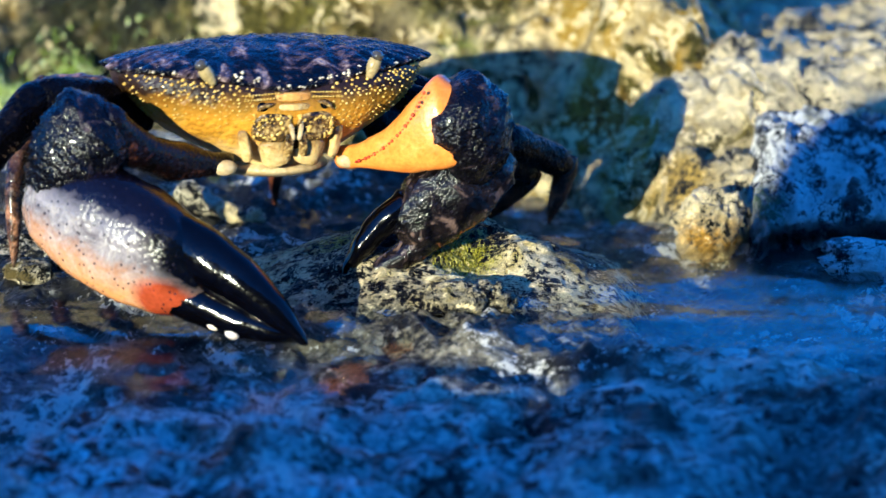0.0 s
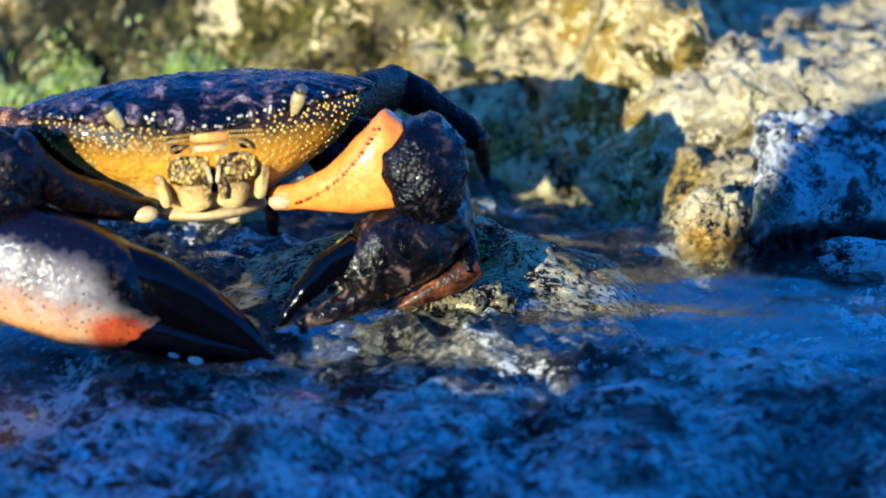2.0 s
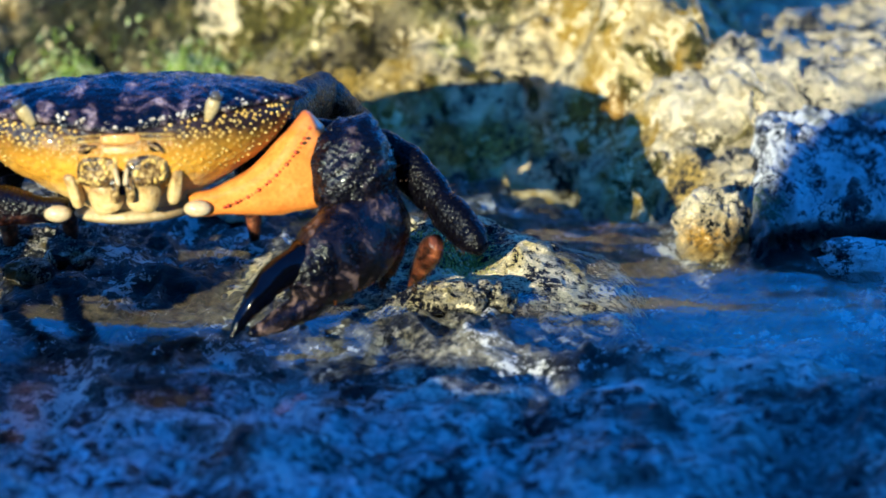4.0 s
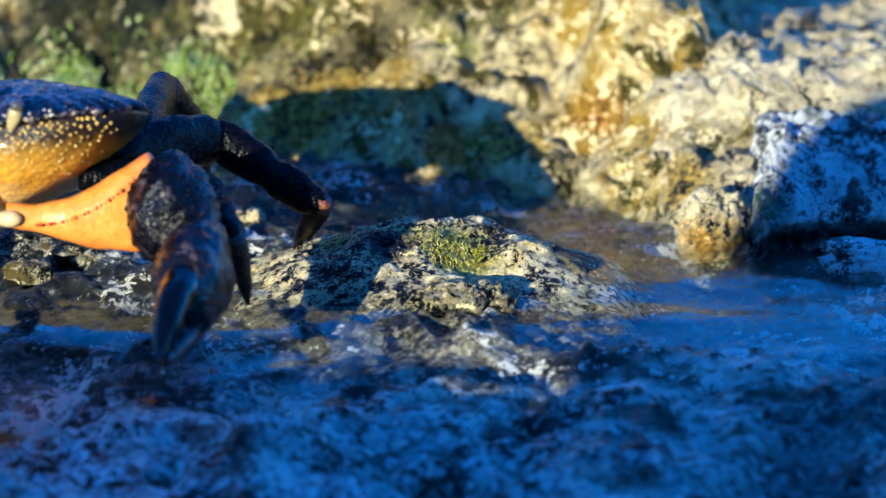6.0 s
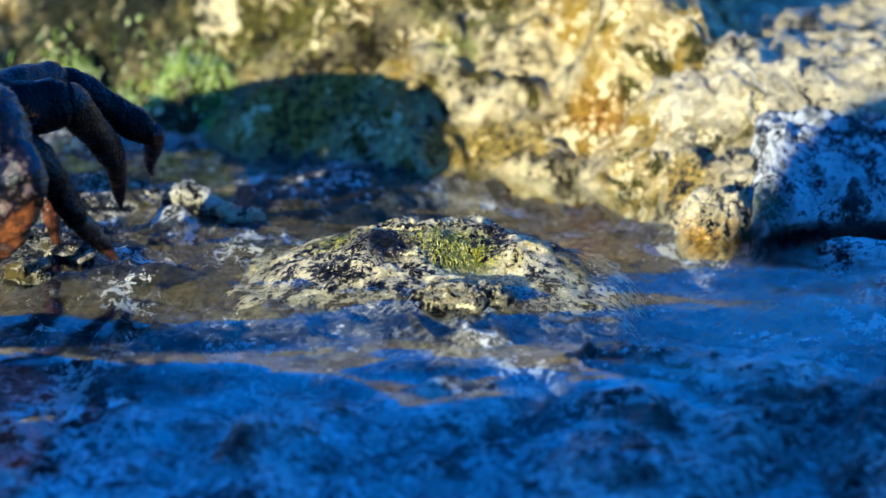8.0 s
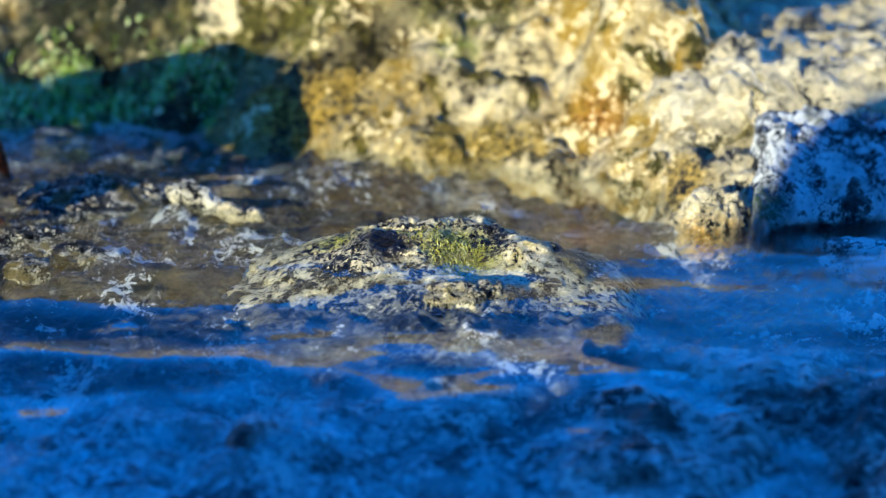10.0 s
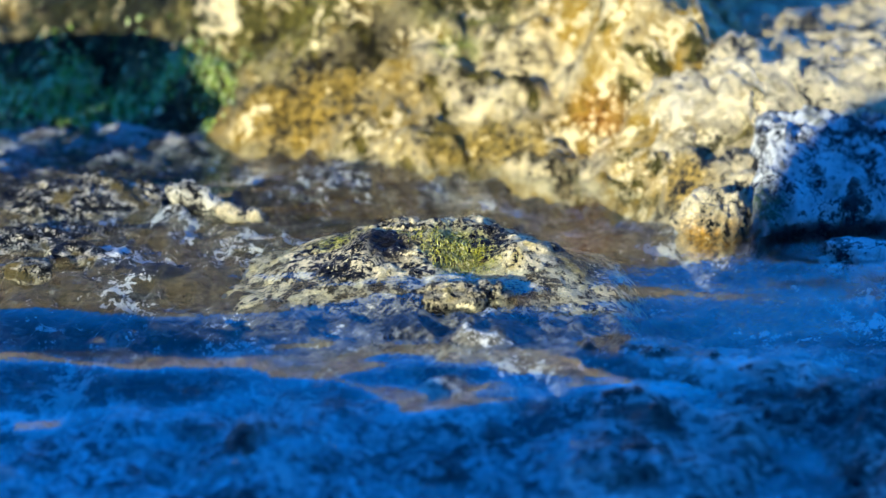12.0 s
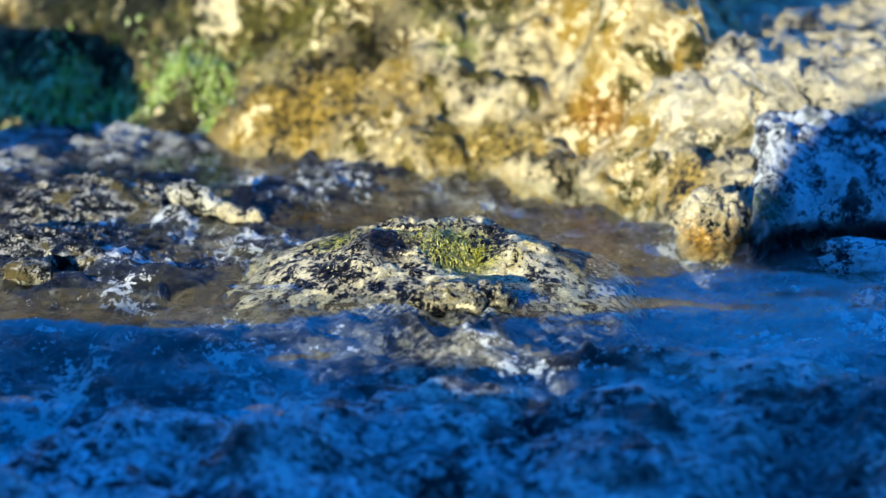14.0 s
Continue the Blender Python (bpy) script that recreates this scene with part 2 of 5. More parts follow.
def bed_height(x, y):
    p = np.stack([x, y, x * 0], 1)
    near = smooth(0.6, 0.3, np.hypot(x, y))
    h = -0.0065 + near * (0.0030 * fbm(p, 0.035, 4, 3) + (0.0020 - 0.0011 * smooth(-0.05, -0.08, y)) * ridged(p, 0.010, 3, 8) + 0.0005 * fbm(p, 0.0025, 2, 12))
    # awash on the left and behind the mound, deeper on the right
    h = h + 0.0045 * smooth(0.03, -0.06, x) * smooth(0.0, 0.04, y) - 0.006 * gauss(x, y, 0.07, 0.0, 0.05, 0.05) - 0.004 * gauss(x, y, 0.02, 0.075, 0.035, 0.02)
    h = h + 0.0025 * gauss(x, y, -0.02, -0.04, 0.05, 0.02) + 0.0042 * gauss(x, y, -0.095, -0.012, 0.06, 0.035)
    # the shelf falls towards the eye, with its ledge, bumps and hollows
    d = lip(x, p) - y
    fall = np.minimum(0.5 * (d + np.sqrt(d * d + 0.0003)), 0.3)
    front = smooth(0, 0.03, fall)
    h = h - 0.13 * fall + front * (0.0030 + 0.0034 * fbm(p + 4, 0.020, 3, 44) - 0.0030 * np.maximum(0, 0.5 - cells(p + 2, 0.011, 46)))
    h = h + 0.005 * gauss(x, y, 0.045, -0.075, 0.05, 0.010, -22) + 0.003 * gauss(x, y, 0.07, -0.13, 0.05, 0.03)
    h = h + 0.003 * gauss(x, y, -0.06, -0.14, 0.04, 0.03) + 0.0045 * gauss(x, y, 0.005, -0.076, 0.015, 0.026)
    h = h - 0.006 * gauss(x, y, -0.09, -0.085, 0.05, 0.022)
    # beyond the pool the shore goes on as low rocky ground
    r = np.hypot(x, y)
    h = h + smooth(0.45, 1.6, r) * (0.02 + 0.03 * vnoise(p / 0.7, 4)) + smooth(2, 40, r) * (0.3 * vnoise(p / 9.0, 6) - 0.2)
    return h


def ground():
    xs, ys = axis_points(-0.17, 0.17, 0.00115, 600), axis_points(-0.24, 0.2, 0.00115, 600)
    gx, gy = [a.ravel() for a in np.meshgrid(xs, ys)]
    v = np.stack([gx, gy, bed_height(gx, gy)], 1)
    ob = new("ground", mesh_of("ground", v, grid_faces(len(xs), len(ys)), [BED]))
    return tagged(ob, "dark wet pitted rock bed of a shallow tide pool", "rock bed", kind="structure")


def block(name, height, x0, x1, y0, y1, step, mat, label, floor=-0.04, over=0.0):
    """A solid rock whose upper side is height(x, y), closed down to its buried foot."""
    xs, ys = np.arange(x0, x1, step), np.arange(y0, y1, step)
    nx, ny = len(xs), len(ys)
    gx, gy = [a.ravel() for a in np.meshgrid(xs, ys)]
    p = np.stack([gx, gy, gx * 0], 1)
    v = np.stack([gx, gy, height(gx, gy, p)], 1)
    # push the steep faces about sideways, so that they overhang here and there
    q = v.copy()
    v[:, 0] += 0.0022 * fbm(q + 3.1, 0.012, 3, 41)
    v[:, 1] += 0.0022 * fbm(q + 7.7, 0.012, 3, 42) - over * smooth(-0.003, 0.004, v[:, 2])
    faces = grid_faces(nx, ny)
    ring = list(range(nx)) + [k * nx + nx - 1 for k in range(1, ny)] + [(ny - 1) * nx + k for k in range(nx - 2, -1, -1)] + [k * nx for k in range(ny - 2, 0, -1)]
    low = v[ring].copy()
    low[:, 2] = floor
    base = len(v)
    v = np.concatenate([v, low])
    m = len(ring)
    for k in range(m):
        faces.append([ring[k], base + k, base + (k + 1) % m, ring[(k + 1) % m]])
    faces.append([base + k for k in range(m - 1, -1, -1)])
    ob = new(name, mesh_of(name, v, faces, [mat]))
    return tagged(ob, label, "rock")


def bank_height(x, y, p):
    s = y - shore(x) + 0.008 * fbm(p, 0.03, 3, 21)
    rise = np.where(s > 0, 0.70 * s * (1 - 0.96 * smooth(0.05, 0.135, x)), 1.3 * s)
    h = rise - 0.35 * np.maximum(s - 0.30, 0) - 0.34 * np.maximum(s - 0.36, 0)
    warp = p + 0.004 * np.stack([fbm(p + 2, 0.012, 2, 31), fbm(p + 5, 0.012, 2, 32), p[:, 2]], 1)
    lumps = 0.55 - cells(warp + (0, 0, 0.3), 0.026, 5)
    small = 0.5 - cells(warp + (0.2, 0, 0.1), 0.0095, 9)
    tiny = 0.5 - cells(warp + (0.1, 0.2, 0.1), 0.004, 19)
    grow = smooth(-0.012, 0.02, s)
    h = h + grow * (0.018 * lumps + 0.0065 * small + 0.0022 * tiny) + 0.007 * fbm(p, 0.04, 3, 23) + 0.0022 * ridged(p, 0.008, 3, 25) + 0.0007 * fbm(p, 0.002, 2, 27)
    # the pale bosses, the hollow between them, the slots that the bank's colour darkens
    h = h + 0.012 * gauss(x, y, 0.027, 0.150, 0.010, 0.008) + 0.009 * gauss(x, y, 0.000, 0.160, 0.006, 0.005) + 0.010 * gauss(x, y, 0.029, 0.172, 0.012, 0.007)
    h = h + 0.015 * gauss(x, y, 0.060, 0.144, 0.014, 0.009) - 0.015 * gauss(x, y, 0.0475, 0.130, 0.008, 0.008)
    h = h - 0.020 * gauss(x, y, -0.0235, 0.1805, 0.011, 0.006, -15) + 0.014 * gauss(x, y, -0.027, 0.198, 0.026, 0.010, 12)
    h = h - 0.018 * gauss(x, y, -0.122, 0.226, 0.022, 0.007, -35) - 0.014 * gauss(x, y, -0.150, 0.222, 0.02, 0.007) - 0.012 * gauss(x, y, -0.082, 0.196, 0.010, 0.005, 60)
    wob = 0.05 * fbm(p, 0.12, 3, 29)
    edge = smooth(0.0, 0.16, 0.62 + wob - np.hypot(x, (y - 0.1) * 1.15))
    return (np.maximum(h, -0.03) + 0.03) * edge - 0.03


def mound_height(x, y, p):
    s = gauss(x, y, -0.004, 0.004, 0.047, 0.037, 3)
    sink = 0.03 * (smooth(0.046, 0.072, x) + smooth(0.060, 0.082, -x) + smooth(0.052, 0.072, np.abs(y)))
    h = -0.012 + 0.0215 * s ** 0.65 - sink
    h = h + 0.0020 * gauss(x, y, 0.008, 0.018, 0.022, 0.010, -10) - 0.005 * gauss(x, y, 0.005, -0.008, 0.009, 0.012)
    h = h + 0.004 * gauss(x, y, 0.022, -0.006, 0.011, 0.009) + 0.0025 * gauss(x, y, -0.016, -0.004, 0.015, 0.012)
    h = h + 0.003 * gauss(x, y, 0.008, -0.034, 0.015, 0.006, 15)
    return h + s * (0.0017 * fbm(p, 0.014, 4, 51) + 0.0008 * ridged(p, 0.0045, 3, 53) + 0.0004 * fbm(p, 0.0015, 2, 55)) + 0.0008 * fbm(p, 0.01, 2, 57)


def ridge_height(x, y, p):
    s = np.maximum(gauss(x, y, -0.112, 0.078, 0.048, 0.030, -8), 0.70 * gauss(x, y, -0.066, 0.078, 0.020, 0.006, -38))
    s = np.maximum(s, 0.78 * gauss(x, y, -0.115, 0.030, 0.045, 0.025, 5))
    h = -0.013 + 0.021 * s ** 0.8
    return h + s * (0.002 * fbm(p, 0.014, 4, 61) + 0.0009 * ridged(p, 0.005, 3, 63) + 0.0004 * fbm(p, 0.0015, 2, 65))


def outcrop_height(x, y, p):
    """The big boulder: a steep pale face below a flat worn top."""
    foot = np.interp(x, [0.05, 0.07, 0.085, 0.10, 0.14, 0.3], [0.090, 0.068, 0.060, 0.072, 0.084, 0.10])
    s = y - foot + 0.006 * fbm(p, 0.025, 3, 81)
    top = 0.039 - 0.05 * (x - 0.075) + 0.003 * fbm(p, 0.02, 2, 82)
    a, b = 0.85 * s, top - 0.055 * (s - top / 0.85)
    h = 0.5 * (a + b - np.sqrt((a - b) ** 2 + 0.00003))
    warp = p + 0.004 * np.stack([fbm(p + 2, 0.012, 2, 83), fbm(p + 5, 0.012, 2, 84), p[:, 2]], 1)
    face = smooth(-0.01, 0.01, s)
    flat = smooth(0.0, 0.02, a - b)
    h = h + face * (1 - 0.6 * flat) * (0.009 * (0.5 - cells(warp, 0.019, 85)) + 0.0050 * (0.5 - cells(warp, 0.0075, 86)) + 0.0022 * (0.5 - cells(warp, 0.0032, 87)))
    h = h + 0.0016 * ridged(p, 0.007, 3, 88) + 0.0006 * fbm(p, 0.002, 2, 89) + flat * 0.0030 * ridged(p * (1, 0.6, 1), 0.016, 3, 90)
    h = h - 0.010 * gauss(x, y, 0.084, 0.092, 0.012, 0.008, -20) - 0.004 * gauss(x, y, 0.10, 0.088, 0.03, 0.005)
    h = h - 0.04 * smooth(0.078, 0.040, x) - 0.06 * smooth(0.50, 0.58, y + 0.3 * x)
    return np.maximum(h, -0.035)


def ledge_height(x, y, p):
    """The low shaded rock before the boulder; its front hangs over the water."""
    s = y - 0.038 - 0.46 * (x - 0.088) + 0.004 * fbm(p, 0.014, 3, 91)
    h = -0.022 + 0.0265 * smooth(-0.003, 0.003, s) + 0.40 * np.maximum(s, 0) - 0.32 * np.maximum(s - 0.045, 0)
    warp = p + 0.003 * np.stack([fbm(p + 2, 0.010, 2, 93), fbm(p + 5, 0.010, 2, 94), p[:, 2]], 1)
    h = h + smooth(-0.002, 0.004, s) * (0.006 * (0.5 - cells(warp, 0.015, 95)) + 0.0036 * (0.5 - cells(warp, 0.0060, 96)) + 0.0014 * ridged(p, 0.005, 3, 97) + 0.0006 * fbm(p, 0.0016, 2, 98))
    h = h - 0.03 * smooth(0.0915, 0.0845, x + 0.002 * fbm(p, 0.006, 2, 99) - 0.1 * np.maximum(s, 0)) - 0.03 * smooth(0.115, 0.135, y)
    return np.maximum(h, -0.03)


def boulder(name, centre, radii, turn, seed, mat, label, rough=0.22, level=6, fine=1.0, box=1.0):
    """A closed, lumpy, pitted boulder."""
    bm = bmesh.new()
    bmesh.ops.create_icosphere(bm, subdivisions=level, radius=1.0)
    u = np.array([v.co[:] for v in bm.verts])
    faces = [[v.index for v in f.verts] for f in bm.faces]
    bm.free()
    u = np.sign(u) * np.abs(u) ** box
    mean = sum(radii) / 3
    p = u * np.array(radii) + seed * 1.7
    k = 1 + rough * fbm(p, mean * 0.9, 4, seed) + 0.10 * ridged(p, mean * 0.35, 3, seed + 9)
    v = u * k[:, None] * np.array(radii)
    v += u * (fine * (0.0012 * ridged(p, 0.006, 3, seed + 3) + 0.0006 * fbm(p, 0.002, 2, seed + 5)))[:, None]
    m = pose(*centre, *turn)
    v = v @ np.array(m.to_3x3()).T
    ob = new(name, mesh_of(name, v, faces, [mat]))
    ob.matrix_world = Matrix.Translation(centre)
    return tagged(ob, label, "rock")


ground()
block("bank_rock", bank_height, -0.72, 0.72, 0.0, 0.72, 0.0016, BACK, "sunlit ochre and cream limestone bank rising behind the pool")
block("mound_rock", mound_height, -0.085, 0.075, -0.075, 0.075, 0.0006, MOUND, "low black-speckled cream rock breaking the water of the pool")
block("boulder", outcrop_height, 0.04, 0.34, 0.035, 0.56, 0.0011, PALE, "big pale pitted limestone boulder with a flat worn top")
block("ledge_rock", ledge_height, 0.080, 0.26, 0.020, 0.14, 0.0007, LEDGE, "wet black and white speckled ledge in blue shade, overhanging the water", over=0.015)
block("ridge_rock", ridge_height, -0.19, -0.02, -0.02, 0.135, 0.0007, RIDGE, "low speckled rock ridge at the pool's edge")
boulder("small_rock", (0.0775, 0.0395, 0.0030), (0.0098, 0.0075, 0.0092), (5, 8, 20), 11, PALE, "small cream and ochre rock at the water's edge", 0.2, 6)
boulder("small_rock", (0.1260, 0.0150, -0.0030), (0.0240, 0.0100, 0.0055), (0, 4, 12), 15, LEDGE, "low wet dark rock awash under the ledge", 0.25, 5)
boulder("stone", (-0.0735, 0.0640, 0.0046), (0.0095, 0.0038, 0.0034), (0, 14, -24), 31, RIDGE_STONE, "elongated cream stone lying on the rock ridge", 0.2, 4)
boulder("stone", (-0.0590, 0.0545, 0.0020), (0.0062, 0.0030, 0.0022), (0, 6, -20), 33, PALE, "small cream stone at the pool's edge", 0.2, 4)
boulder("stone", (-0.1120, -0.0060, 0.0006), (0.0060, 0.0045, 0.0026), (0, 0, 15), 35, RIDGE, "small speckled stone awash in the pool", 0.2, 4)
boulder("stone", (-0.1000, 0.0100, 0.0004), (0.0085, 0.0045, 0.0024), (0, 0, -10), 37, RIDGE, "small speckled stone awash in the pool", 0.2, 4)
boulder("stone", (0.0060, -0.0360, 0.0010), (0.0130, 0.0060, 0.0034), (0, 3, 14), 39, MOUND, "flat speckled stone at the foot of the mound", 0.2, 5)
# unseen boulders added round the eye: they shade the near water and block sky
BIG = rock_material("shade_rock", (0.45, 0.40, 0.32), (0.28, 0.20, 0.08), (0.02, 0.018, 0.015), 0.42, 0.55)
boulder("shade_boulder", (0.057, -0.956, 0.10), (0.40, 0.20, 0.22), (0, 0, -8), 13, BIG, "big unseen weathered boulder added to shade the right of the pool", 0.06, 5, 0)
boulder("shade_boulder", (0.614, -1.273, 0.20), (0.95, 0.36, 0.50), (0, 0, -6), 23, BIG, "high unseen weathered rock wall added to block sun and skylight", 0.08, 6, 0)
boulder("shade_boulder", (-0.429, -0.461, 0.0), (0.22, 0.055, 0.074), (0, 0, -32), 17, BIG, "low unseen weathered boulder added to shade the near left shelf", 0.03, 5, 0, 0.45)
boulder("shade_boulder", (-0.204, -0.504, 0.0), (0.085, 0.05, 0.064), (0, 0, -32), 19, BIG, "small unseen weathered boulder added to shade the near shelf", 0.06, 5, 0)


def leaf_material(name, stops):
    m, n, l, b = material(name)
    info = n.new("ShaderNodeNewGeometry").outputs["Random Per Island"]
    l.new(ramp(n, l, info, stops), b.inputs["Base Color"])
    b.inputs["Roughness"].default_value = 0.25
    b.inputs["Transmission Weight"].default_value = 0.0
    return m


ALGA = leaf_material("green_alga", [(0.0, (0.03, 0.06, 0.006)), (0.5, (0.28, 0.37, 0.03)), (1.0, (0.60, 0.62, 0.30))])
OLIVE = leaf_material("olive_alga", [(0.0, (0.05, 0.045, 0.005)), (0.5, (0.32, 0.29, 0.02)), (1.0, (0.56, 0.50, 0.14))])


def alga_tuft(cx, cy, rx, ry, count, seed, label, height=bank_height, size=1.0, mat=ALGA):
    """A tuft of wet ribbons that hang down the rock."""
    rng = random.Random(seed)
    x = np.array([cx + rng.gauss(0, rx) for _ in range(count)])
    y = np.array([cy + rng.gauss(0, ry) for _ in range(count)])
    z = height(x, y, np.stack([x, y, x * 0], 1))
    verts, faces = [], []
    for px, py, pz in zip(x, y, z):
        ln, w = size * rng.uniform(0.004, 0.012), size * rng.uniform(0.0003, 0.0009)
        turn = rng.gauss(0, 0.5)
        out = Vector((math.sin(turn), -math.cos(turn), 0))
        side = Vector((out.y, -out.x, 0))
        at, pitch = Vector((px, py, pz - 0.001 * size)), rng.uniform(0.3, 1.2)
        base = len(verts)
        for k in range(6):
            u = k / 5
            ww = w * (1 - 0.75 * u ** 2) * (1 + 0.2 * math.sin(5 * u + px * 900))
            for q in (-1, 1):
                verts.append(at + side * ww * q)
            at = at + (out * math.cos(pitch) + Vector((0, 0, math.sin(pitch)))) * ln / 5 + side * rng.gauss(0, 0.0004 * size)
            pitch -= rng.uniform(0.3, 0.6)
        for k in range(5):
            i = base + 2 * k
            faces.append((i, i + 1, i + 3, i + 2))
    ob = new("alga_tuft", mesh_of("alga_tuft", verts, faces, [mat]))
    return tagged(ob, label, "seaweed", "seaweed on the rocks", "stuff")


alga_tuft(-0.142, 0.212, 0.015, 0.007, 2600, 2, "bright green wet alga on the bank", size=0.75)
alga_tuft(-0.096, 0.207, 0.010, 0.004, 1300, 3, "bright green wet alga on the bank", size=0.55)
alga_tuft(-0.081, 0.198, 0.003, 0.006, 600, 4, "small green wet alga tuft hanging from the bank", size=0.6)
alga_tuft(0.004, -0.006, 0.0042, 0.0050, 900, 5, "yellow-green wet alga in the mound's hollow", mound_height, 0.24, OLIVE)
alga_tuft(-0.006, 0.002, 0.0040, 0.0035, 300, 6, "thin yellow-green alga film on the mound", mound_height, 0.20, OLIVE)


def water_material(name, gleam):
    m, n, l, b = material(name)
    n.remove(b)
    co = n.new("ShaderNodeTexCoord").outputs["Object"]
    ripple = noise_node(n, l, co, 40, 2, 0.5, 0.8)
    fine = noise_node(n, l, co, 290, 3, 0.55, 0.9)
    # ruffled where the water runs off at the side
    sep = n.new("ShaderNodeSeparateXYZ")
    l.new(co, sep.inputs[0])
    ruffle = n.new("ShaderNodeMapRange")
    l.new(sep.outputs["X"], ruffle.inputs["Value"])
    for k, v in zip(("From Min", "From Max", "To Min", "To Max"), (0.030, 0.080, 0.07, 0.42)):
        ruffle.inputs[k].default_value = v
    bp = node(n, "ShaderNodeBump", Strength=0.5, Distance=0.0013)
    l.new(maths(n, l, "ADD", ripple, maths(n, l, "MULTIPLY", fine, ruffle.outputs[0])), bp.inputs["Height"])
    clear = node(n, "ShaderNodeBsdfTransparent", Color=(0.92, 0.95, 0.96, 1))
    gloss = node(n, "ShaderNodeBsdfGlossy", Roughness=0.015, Color=(1, 1, 1, 1))
    l.new(bp.outputs[0], gloss.inputs["Normal"])
    fr = node(n, "ShaderNodeLayerWeight", Blend=0.5)
    l.new(bp.outputs[0], fr.inputs["Normal"])
    gl = maths(n, l, "ADD", maths(n, l, "MULTIPLY", maths(n, l, "POWER", fr.outputs["Facing"], 5.0), gleam), 0.02)
    mx = n.new("ShaderNodeMixShader")
    l.new(gl, mx.inputs[0])
    l.new(clear.outputs[0], mx.inputs[1])
    l.new(gloss.outputs[0], mx.inputs[2])
    l.new(mx.outputs[0], n["Material Output"].inputs["Surface"])
    return m


WATER = water_material("pool_water", 0.55)
SWELL = water_material("swell_water", 1.0)


def sheet(name, x0, x1, y0, y1, height, mat, label):
    xs, ys = np.arange(x0, x1, 0.0025), np.arange(y0, y1, 0.0025)
    gx, gy = [a.ravel() for a in np.meshgrid(xs, ys)]
    p = np.stack([gx, gy, gx * 0], 1)
    v = np.stack([gx, gy, height(gx, gy, p)], 1)
    ob = new(name, mesh_of(name, v, grid_faces(len(xs), len(ys)), [mat]))
    return tagged(ob, label, "water", kind="structure")


def pool_level(x, y, p):
    """The pool: near level, drawn up a little round the mound, sinking away at the lip of the shelf."""
    d = lip(x, p) - y
    fall = np.minimum(0.5 * (d + np.sqrt(d * d + 0.0003)), 0.3)
    return 0.0006 * fbm(p * (1, 1.6, 1), 0.04, 3, 71) + 0.0032 * gauss(x, y, 0.0, -0.004, 0.05, 0.034) - 0.24 * fall


def swell_level(x, y, p):
    """The wave that slides up over the shelf: it leans towards the sea and ends in a rounded crest."""
    d = lip(x, p) + 0.012 * fbm(p + 3, 0.07, 2, 77) - y
    bend = np.sqrt(d * d + 0.0004)
    fall, rear = np.minimum(0.5 * (bend + d), 0.3), 0.5 * (bend - d)
    return 0.0030 - 0.004 * smooth(0.02, 0.10, x) - 0.14 * fall - 0.26 * rear + smooth(0.004, 0.03, fall) * 0.0011 * fbm(p * (1, 1.5, 1), 0.028, 3, 75)


water = sheet("water", -0.40, 0.42, -0.30, 0.42, pool_level, WATER, "clear rippled sea water of the tide pool")
swell = sheet("water_swell", -0.40, 0.42, -0.75, 0.02, swell_level, SWELL, "low blue wave sliding up over the rock shelf")


